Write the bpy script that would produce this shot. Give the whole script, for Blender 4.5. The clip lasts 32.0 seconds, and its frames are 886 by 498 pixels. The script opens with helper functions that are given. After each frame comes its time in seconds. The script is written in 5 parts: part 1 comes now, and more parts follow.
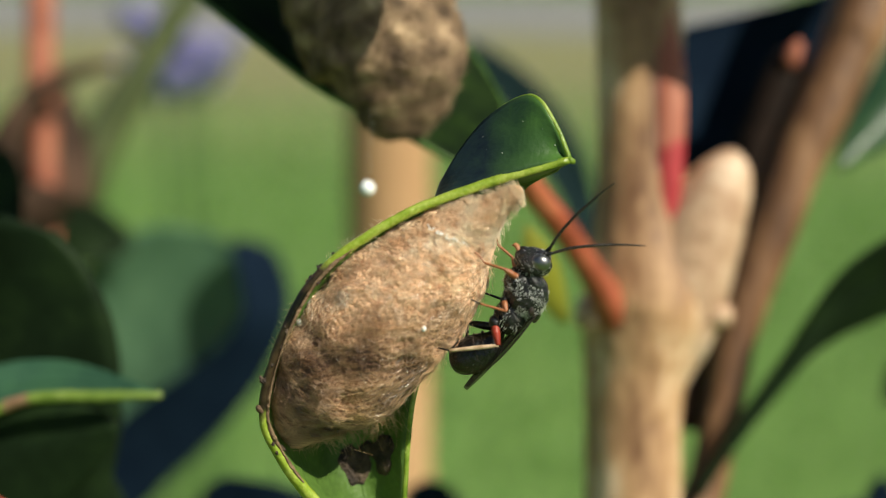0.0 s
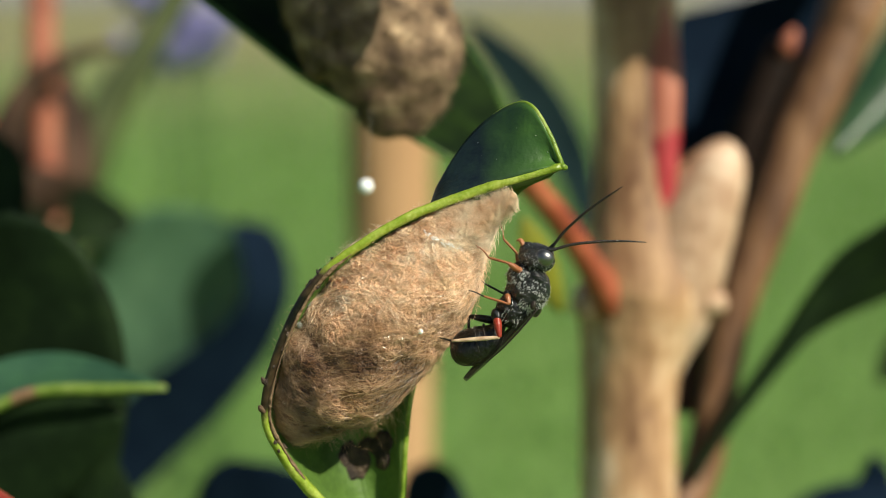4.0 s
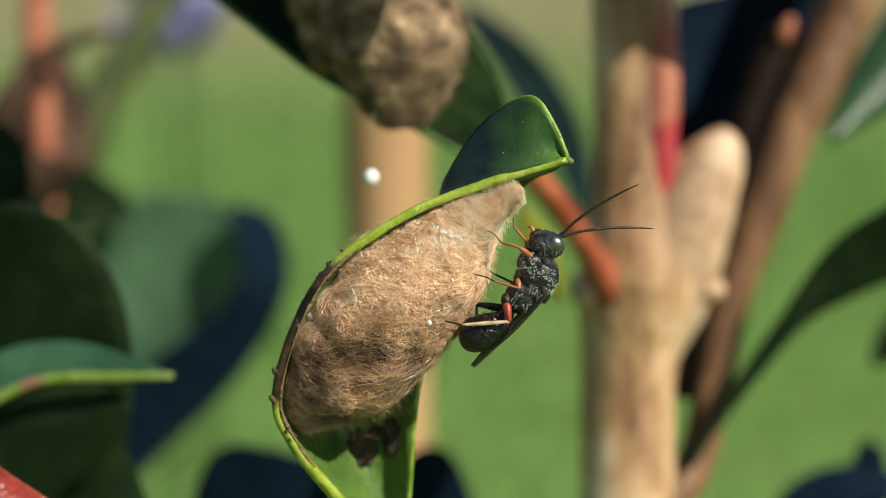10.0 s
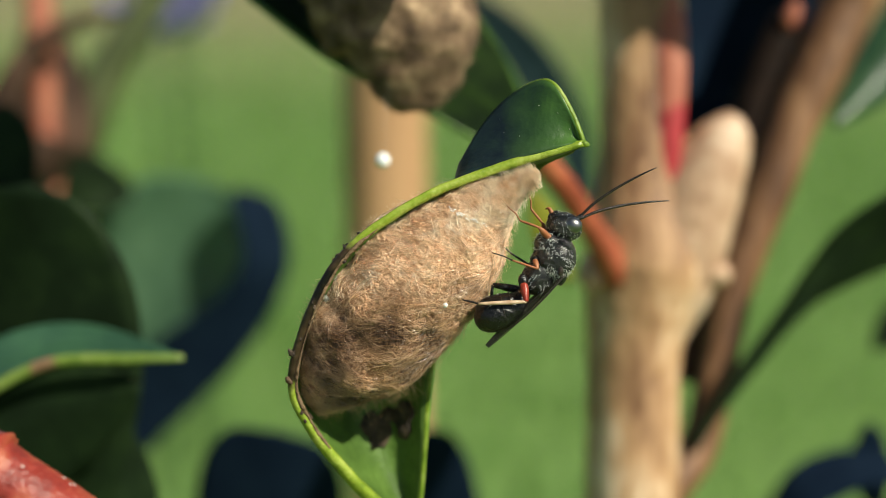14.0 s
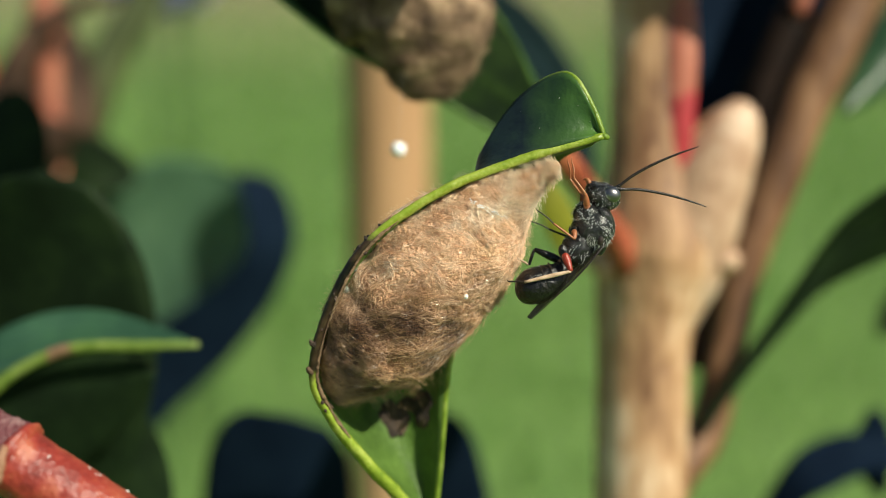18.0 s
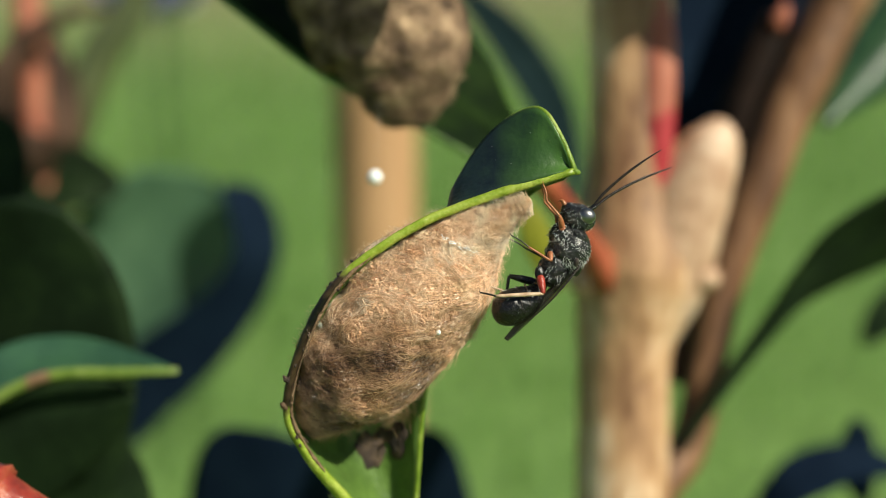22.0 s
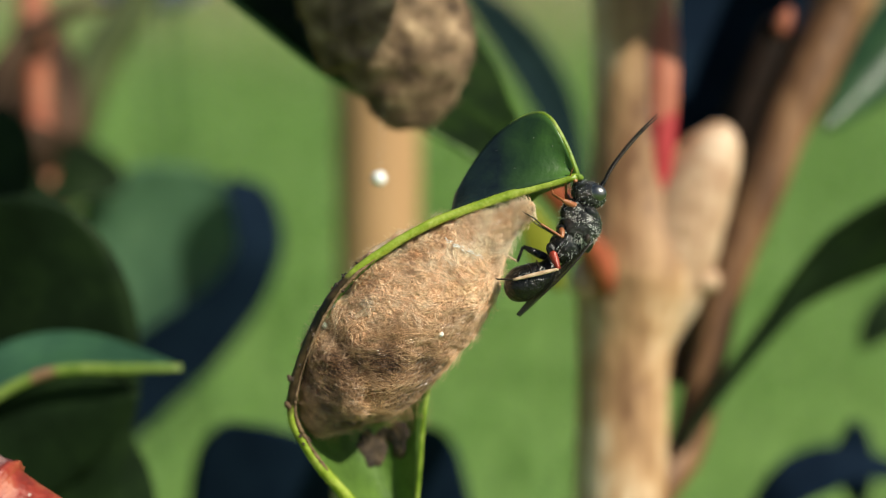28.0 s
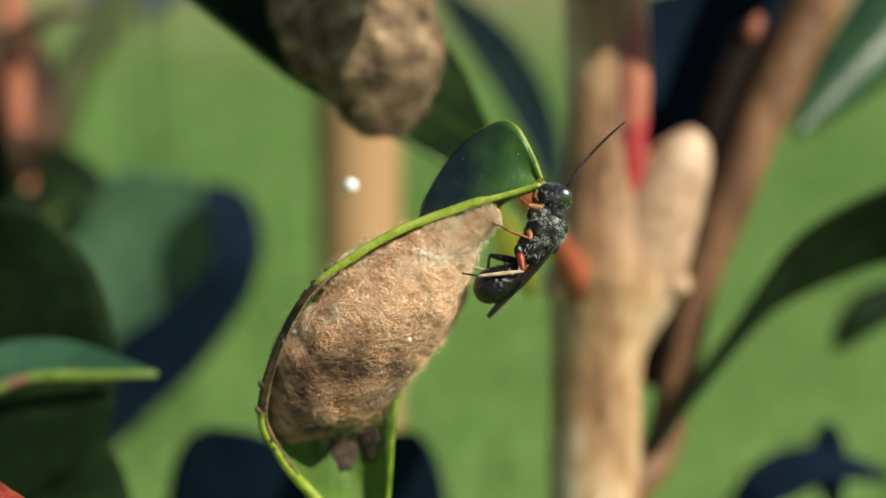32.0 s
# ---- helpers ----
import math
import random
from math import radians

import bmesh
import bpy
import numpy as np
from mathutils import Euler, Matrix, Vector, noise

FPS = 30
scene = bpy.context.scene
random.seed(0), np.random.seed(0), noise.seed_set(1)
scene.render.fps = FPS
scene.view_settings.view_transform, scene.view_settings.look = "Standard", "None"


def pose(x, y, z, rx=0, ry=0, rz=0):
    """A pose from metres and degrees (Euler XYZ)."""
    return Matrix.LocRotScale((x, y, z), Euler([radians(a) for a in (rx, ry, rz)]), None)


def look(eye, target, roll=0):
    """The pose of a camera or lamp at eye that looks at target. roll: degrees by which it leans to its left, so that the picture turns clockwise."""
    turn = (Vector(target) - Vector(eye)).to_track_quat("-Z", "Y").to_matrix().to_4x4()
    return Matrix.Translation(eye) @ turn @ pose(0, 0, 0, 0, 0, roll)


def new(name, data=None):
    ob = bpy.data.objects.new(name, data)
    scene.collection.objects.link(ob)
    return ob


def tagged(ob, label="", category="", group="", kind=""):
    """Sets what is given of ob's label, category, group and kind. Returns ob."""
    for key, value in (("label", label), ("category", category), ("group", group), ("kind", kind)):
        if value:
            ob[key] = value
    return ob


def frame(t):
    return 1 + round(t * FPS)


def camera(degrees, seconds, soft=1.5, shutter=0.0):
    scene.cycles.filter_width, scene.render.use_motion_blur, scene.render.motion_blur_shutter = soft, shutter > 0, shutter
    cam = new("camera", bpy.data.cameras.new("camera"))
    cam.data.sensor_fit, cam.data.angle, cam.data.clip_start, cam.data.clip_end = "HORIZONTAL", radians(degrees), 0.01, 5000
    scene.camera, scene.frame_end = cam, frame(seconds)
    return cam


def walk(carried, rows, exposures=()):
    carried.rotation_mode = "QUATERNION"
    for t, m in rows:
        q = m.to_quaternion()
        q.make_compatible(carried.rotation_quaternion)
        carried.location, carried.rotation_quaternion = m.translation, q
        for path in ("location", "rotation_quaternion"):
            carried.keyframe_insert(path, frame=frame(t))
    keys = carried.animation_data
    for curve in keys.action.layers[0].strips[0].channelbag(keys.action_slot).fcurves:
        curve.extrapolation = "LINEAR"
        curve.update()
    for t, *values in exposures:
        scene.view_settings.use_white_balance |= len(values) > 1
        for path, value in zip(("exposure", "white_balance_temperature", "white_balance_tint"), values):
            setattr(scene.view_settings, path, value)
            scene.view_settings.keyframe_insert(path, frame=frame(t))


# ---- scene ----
# All lengths of the shrub are in millimetres in its own frame (x right, y away, z up), set into the world by PLANT.
MM = 0.001
PLANT = pose(0, 0, 0.5, -17)


def held(x, y, z, yaw, pitch, roll):
    """Pose of the hand-held camera from its place in the shrub's frame and its small turns."""
    return PLANT @ pose(x * MM, y * MM, z * MM, 0, 0, yaw) @ pose(0, 0, 0, 90 + pitch) @ pose(0, 0, 0, 0, 0, roll)


cam = camera(40.0, 32.0, soft=0.8)
cam.data.dof.use_dof = True
cam.data.dof.focus_distance = 0.0516
cam.data.dof.aperture_fstop = 27
cam.data.dof.aperture_blades = 8
walk(cam, [
    (0.0, held(1.06, -49.49, -2.62, 0.50, 3.07, 0.31)),
    (0.5, held(1.04, -49.60, -2.73, 0.39, 3.09, 0.40)),
    (1.0, held(1.56, -49.81, -2.49, -0.02, 2.32, 0.36)),
    (1.5, held(1.80, -50.08, -3.03, -0.19, 1.74, -0.10)),
    (2.0, held(1.33, -50.48, -2.73, 0.24, 1.66, 0.04)),
    (2.5, held(1.94, -50.69, -1.60, 0.13, 2.24, -0.12)),
    (3.0, held(1.86, -50.50, -1.48, 0.38, 2.12, -0.10)),
    (3.5, held(1.39, -50.85, -1.61, 0.45, 1.49, -0.02)),
    (4.0, held(1.31, -50.91, -1.25, 0.58, 1.66, 0.09)),
    (4.5, held(1.29, -50.89, -1.97, 0.75, 1.03, -0.15)),
    (6.5, held(0.37, -50.84, -1.90, 0.66, 0.81, -0.62)),
    (7.0, held(0.26, -51.36, -1.56, 0.84, 0.74, -0.52)),
    (7.5, held(0.60, -51.38, -2.29, 0.52, 0.43, -0.32)),
    (8.0, held(0.85, -51.46, -2.19, 0.34, 0.35, -0.36)),
    (8.5, held(0.90, -51.89, -1.61, 0.31, 0.90, -0.61)),
    (9.0, held(0.37, -51.46, -1.15, 0.47, 0.74, -0.23)),
    (9.5, held(0.20, -51.65, -0.63, 0.43, 1.11, -0.32)),
    (10.0, held(0.65, -51.78, -0.82, 0.21, 0.80, -0.00)),
    (10.5, held(-0.25, -51.78, -1.07, 0.45, 0.49, 0.12)),
    (11.0, held(0.25, -51.62, -1.59, -0.16, 0.32, -0.04)),
    (11.5, held(-0.38, -51.78, -1.58, 0.13, -0.09, -0.22)),
    (12.0, held(-0.42, -51.83, -1.06, 0.01, 0.02, -0.21)),
    (12.5, held(-1.28, -51.88, -0.63, 0.64, 0.32, 0.16)),
    (13.0, held(-0.19, -51.85, -0.11, -0.15, 0.46, 0.11)),
    (13.5, held(-0.17, -51.73, -0.52, -0.13, 0.09, 0.20)),
    (14.0, held(-0.26, -52.00, -0.90, -0.04, 0.07, 0.18)),
    (14.5, held(-1.11, -51.78, -1.01, 0.32, -0.18, 0.25)),
    (16.5, held(-2.36, -51.92, 0.09, 1.27, -0.57, -0.32)),
    (17.0, held(-1.01, -52.07, 0.26, 0.17, -0.57, 0.00)),
    (17.5, held(-1.12, -52.29, -0.13, 0.20, -0.74, 0.22)),
    (18.0, held(-1.24, -52.32, -0.36, -0.15, -0.91, 0.32)),
    (18.5, held(-0.98, -52.12, -0.09, 0.05, -0.86, -0.17)),
    (19.0, held(0.19, -51.85, 0.75, -1.06, -0.47, -0.17)),
    (19.5, held(0.21, -52.08, 1.21, -1.48, -0.46, 0.04)),
    (20.0, held(0.19, -52.40, 2.47, -1.92, 0.05, 0.22)),
    (20.5, held(-0.23, -52.68, 1.74, -1.45, -0.26, -0.22)),
    (21.0, held(-0.60, -52.40, 1.07, -1.24, -0.82, -0.18)),
    (21.5, held(-0.30, -52.71, 1.27, -1.00, -0.80, -0.16)),
    (22.0, held(-0.41, -52.51, 1.30, -0.54, -1.04, -0.04)),
    (22.5, held(-0.66, -52.62, 1.90, -0.57, -0.91, -0.45)),
    (23.0, held(-1.09, -52.32, 2.26, -0.20, -0.70, -0.35)),
    (23.5, held(-0.64, -52.77, 2.17, -0.51, -0.67, -0.24)),
    (24.0, held(-0.69, -52.91, 2.09, -0.34, -0.63, -0.05)),
    (24.5, held(-0.84, -53.20, 2.38, -0.03, -0.42, -0.19)),
    (25.0, held(-1.30, -53.34, 2.15, -0.25, -0.55, -0.02)),
    (25.5, held(-1.03, -53.25, 1.96, -0.12, -0.64, 0.00)),
    (27.5, held(-0.30, -53.20, 1.74, -0.57, -0.93, 0.41)),
    (28.0, held(-0.57, -53.16, 1.62, -0.53, -1.24, 0.57)),
    (28.5, held(-0.68, -53.51, 1.29, -0.60, -1.28, 0.28)),
    (29.0, held(-0.06, -53.57, 2.36, -0.84, -1.27, 0.02)),
    (29.5, held(0.55, -53.47, 2.79, -1.63, -0.82, 0.20)),
    (30.0, held(-0.37, -53.29, 2.74, -0.88, -1.01, 0.51)),
    (30.5, held(-0.38, -53.11, 2.31, -0.90, -1.06, 0.47)),
    (31.0, held(0.43, -53.47, 2.42, -1.65, -1.32, 0.36)),
    (31.5, held(0.90, -53.74, 1.81, -1.77, -1.37, 0.32)),
    (32.0, held(0.15, -54.03, 1.78, -1.28, -1.06, 0.34))
], exposures=[(0.0, 0.36, 6500, 4), (32.0, 0.36, 6500, 4)])

# ---- light ----
SUN_ELEVATION, SUN_AZIMUTH = 46.0, 126.0   # degrees; azimuth clockwise from +y
world = bpy.data.worlds.new("sky")
scene.world = world
world.use_nodes = True
wn = world.node_tree
sky = wn.nodes.new("ShaderNodeTexSky")
sky.sky_type = "NISHITA"
sky.sun_disc = False
sky.sun_elevation = radians(SUN_ELEVATION)
sky.sun_rotation = radians(SUN_AZIMUTH)
wn.links.new(sky.outputs["Color"], wn.nodes["Background"].inputs["Color"])
wn.nodes["Background"].inputs["Strength"].default_value = 0.05

sun = new("sun", bpy.data.lights.new("sun", "SUN"))
sun.data.energy = 5.0
sun.data.angle = radians(0.53)
sun.data.color = (1.0, 0.93, 0.78)
se, sa = radians(SUN_ELEVATION), radians(SUN_AZIMUTH)
to_sun = Vector((math.sin(sa) * math.cos(se), math.cos(sa) * math.cos(se), math.sin(se)))
sun.matrix_world = look(to_sun * 5, (0, 0, 0))


# ---- materials ----
def material(name, colours, scale=1.0, rough=0.5, bump=0.0, bump_scale=None, fine=None, specular=0.5, translucent=0.0,
             stretch=(1, 1, 1), metal=0.0, sheen=0.0, coat=0.0, coat_rough=0.15, per_object=0.0, per_island=0.0, unit=1000.0):
    """Two-scale noise colours on the object's own coordinates (in millimetres), fine relief and gloss."""
    m = bpy.data.materials.new(name)
    m.use_nodes = True
    t = m.node_tree
    link, make = t.links.new, t.nodes.new
    b = t.nodes["Principled BSDF"]
    tc, mp = make("ShaderNodeTexCoord"), make("ShaderNodeMapping")
    mp.inputs["Scale"].default_value = [unit * s for s in stretch]
    link(tc.outputs["Object"], mp.inputs["Vector"])
    n1, n2 = make("ShaderNodeTexNoise"), make("ShaderNodeTexNoise")
    n1.inputs["Scale"].default_value, n1.inputs["Detail"].default_value = scale, 5
    n2.inputs["Scale"].default_value, n2.inputs["Detail"].default_value = fine or scale * 7, 3
    for n in (n1, n2):
        link(mp.outputs["Vector"], n.inputs["Vector"])
    mix = make("ShaderNodeMath")
    mix.operation = "MULTIPLY_ADD"
    mix.inputs[1].default_value = 0.35
    link(n2.outputs["Fac"], mix.inputs[0])
    sub = make("ShaderNodeMath")
    sub.operation = "MULTIPLY_ADD"
    sub.inputs[1].default_value, sub.inputs[2].default_value = 0.95, -0.15
    link(n1.outputs["Fac"], sub.inputs[0])
    link(sub.outputs[0], mix.inputs[2])
    ramp = make("ShaderNodeValToRGB")
    e = ramp.color_ramp.elements
    span = len(colours) - 1
    while len(e) < len(colours):
        e.new(0.5)
    for i, c in enumerate(colours):
        e[i].position, e[i].color = 0.3 + 0.42 * i / max(span, 1), (*c, 1)
    link(mix.outputs[0], ramp.inputs["Fac"])
    out = ramp.outputs["Color"]
    if per_object or per_island:
        info, hsv, rng = make("ShaderNodeNewGeometry" if per_island else "ShaderNodeObjectInfo"), make("ShaderNodeHueSaturation"), make("ShaderNodeMapRange")
        rng.inputs["To Min"].default_value, rng.inputs["To Max"].default_value = 1 - per_object - per_island, 1 + per_object + per_island
        link(info.outputs["Random Per Island" if per_island else "Random"], rng.inputs["Value"])
        link(rng.outputs["Result"], hsv.inputs["Value"])
        link(out, hsv.inputs["Color"])
        out = hsv.outputs["Color"]
    link(out, b.inputs["Base Color"])
    b.inputs["Metallic"].default_value = metal
    b.inputs["Specular IOR Level"].default_value = specular
    b.inputs["Coat Weight"].default_value = coat
    b.inputs["Coat Roughness"].default_value = coat_rough
    if sheen:
        b.inputs["Sheen Weight"].default_value, b.inputs["Sheen Roughness"].default_value = sheen, 0.4
    rr = make("ShaderNodeMapRange")
    rr.inputs["To Min"].default_value, rr.inputs["To Max"].default_value = max(rough - 0.1, 0.03), min(rough + 0.1, 1)
    link(n2.outputs["Fac"], rr.inputs["Value"])
    link(rr.outputs["Result"], b.inputs["Roughness"])
    if bump:
        n3, bp = make("ShaderNodeTexNoise"), make("ShaderNodeBump")
        n3.inputs["Scale"].default_value, n3.inputs["Detail"].default_value = bump_scale or scale * 5, 4
        link(mp.outputs["Vector"], n3.inputs["Vector"])
        bp.inputs["Strength"].default_value, bp.inputs["Distance"].default_value = bump, 0.3 / unit
        link(n3.outputs["Fac"], bp.inputs["Height"])
        link(bp.outputs["Normal"], b.inputs["Normal"])
    if translucent:
        tr, ms = make("ShaderNodeBsdfTranslucent"), make("ShaderNodeMixShader")
        hs = make("ShaderNodeHueSaturation")
        hs.inputs["Value"].default_value, hs.inputs["Saturation"].default_value = 1.5, 1.1
        link(out, hs.inputs["Color"])
        link(hs.outputs["Color"], tr.inputs["Color"])
        ms.inputs["Fac"].default_value = translucent
        link(b.outputs["BSDF"], ms.inputs[1])
        link(tr.outputs["BSDF"], ms.inputs[2])
        link(ms.outputs["Shader"], t.nodes["Material Output"].inputs["Surface"])
    return m


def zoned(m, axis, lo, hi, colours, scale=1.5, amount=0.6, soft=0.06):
    """Lays a second set of colours over the span lo..hi (mm, along an axis of the object), with ragged ends: a stain;
    on the cocoon and the folded leaf tip, painted shade and light.
    """
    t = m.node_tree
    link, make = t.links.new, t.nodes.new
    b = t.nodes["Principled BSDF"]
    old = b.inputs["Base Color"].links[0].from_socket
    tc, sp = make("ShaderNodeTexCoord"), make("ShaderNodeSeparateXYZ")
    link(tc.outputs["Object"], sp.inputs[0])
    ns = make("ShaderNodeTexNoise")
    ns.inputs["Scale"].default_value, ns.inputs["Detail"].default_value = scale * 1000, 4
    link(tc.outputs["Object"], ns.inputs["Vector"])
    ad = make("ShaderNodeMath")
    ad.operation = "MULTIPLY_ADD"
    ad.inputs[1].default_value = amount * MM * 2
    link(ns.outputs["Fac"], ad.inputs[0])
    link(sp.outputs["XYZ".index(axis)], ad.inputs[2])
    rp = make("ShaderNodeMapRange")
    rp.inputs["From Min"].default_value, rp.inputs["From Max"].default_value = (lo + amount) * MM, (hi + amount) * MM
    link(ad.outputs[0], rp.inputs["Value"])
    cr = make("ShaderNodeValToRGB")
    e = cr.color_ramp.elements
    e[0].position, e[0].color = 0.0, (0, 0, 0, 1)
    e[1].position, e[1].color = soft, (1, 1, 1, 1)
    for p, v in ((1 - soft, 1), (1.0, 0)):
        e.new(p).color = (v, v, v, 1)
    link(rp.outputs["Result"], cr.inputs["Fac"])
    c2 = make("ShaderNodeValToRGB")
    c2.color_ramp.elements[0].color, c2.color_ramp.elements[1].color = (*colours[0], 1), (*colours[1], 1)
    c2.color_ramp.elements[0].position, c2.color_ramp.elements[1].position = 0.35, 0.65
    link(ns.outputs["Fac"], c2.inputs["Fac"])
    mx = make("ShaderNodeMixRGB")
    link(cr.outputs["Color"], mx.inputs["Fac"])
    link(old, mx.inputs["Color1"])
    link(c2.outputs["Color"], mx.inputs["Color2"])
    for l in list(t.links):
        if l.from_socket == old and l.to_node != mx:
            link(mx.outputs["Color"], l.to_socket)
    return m


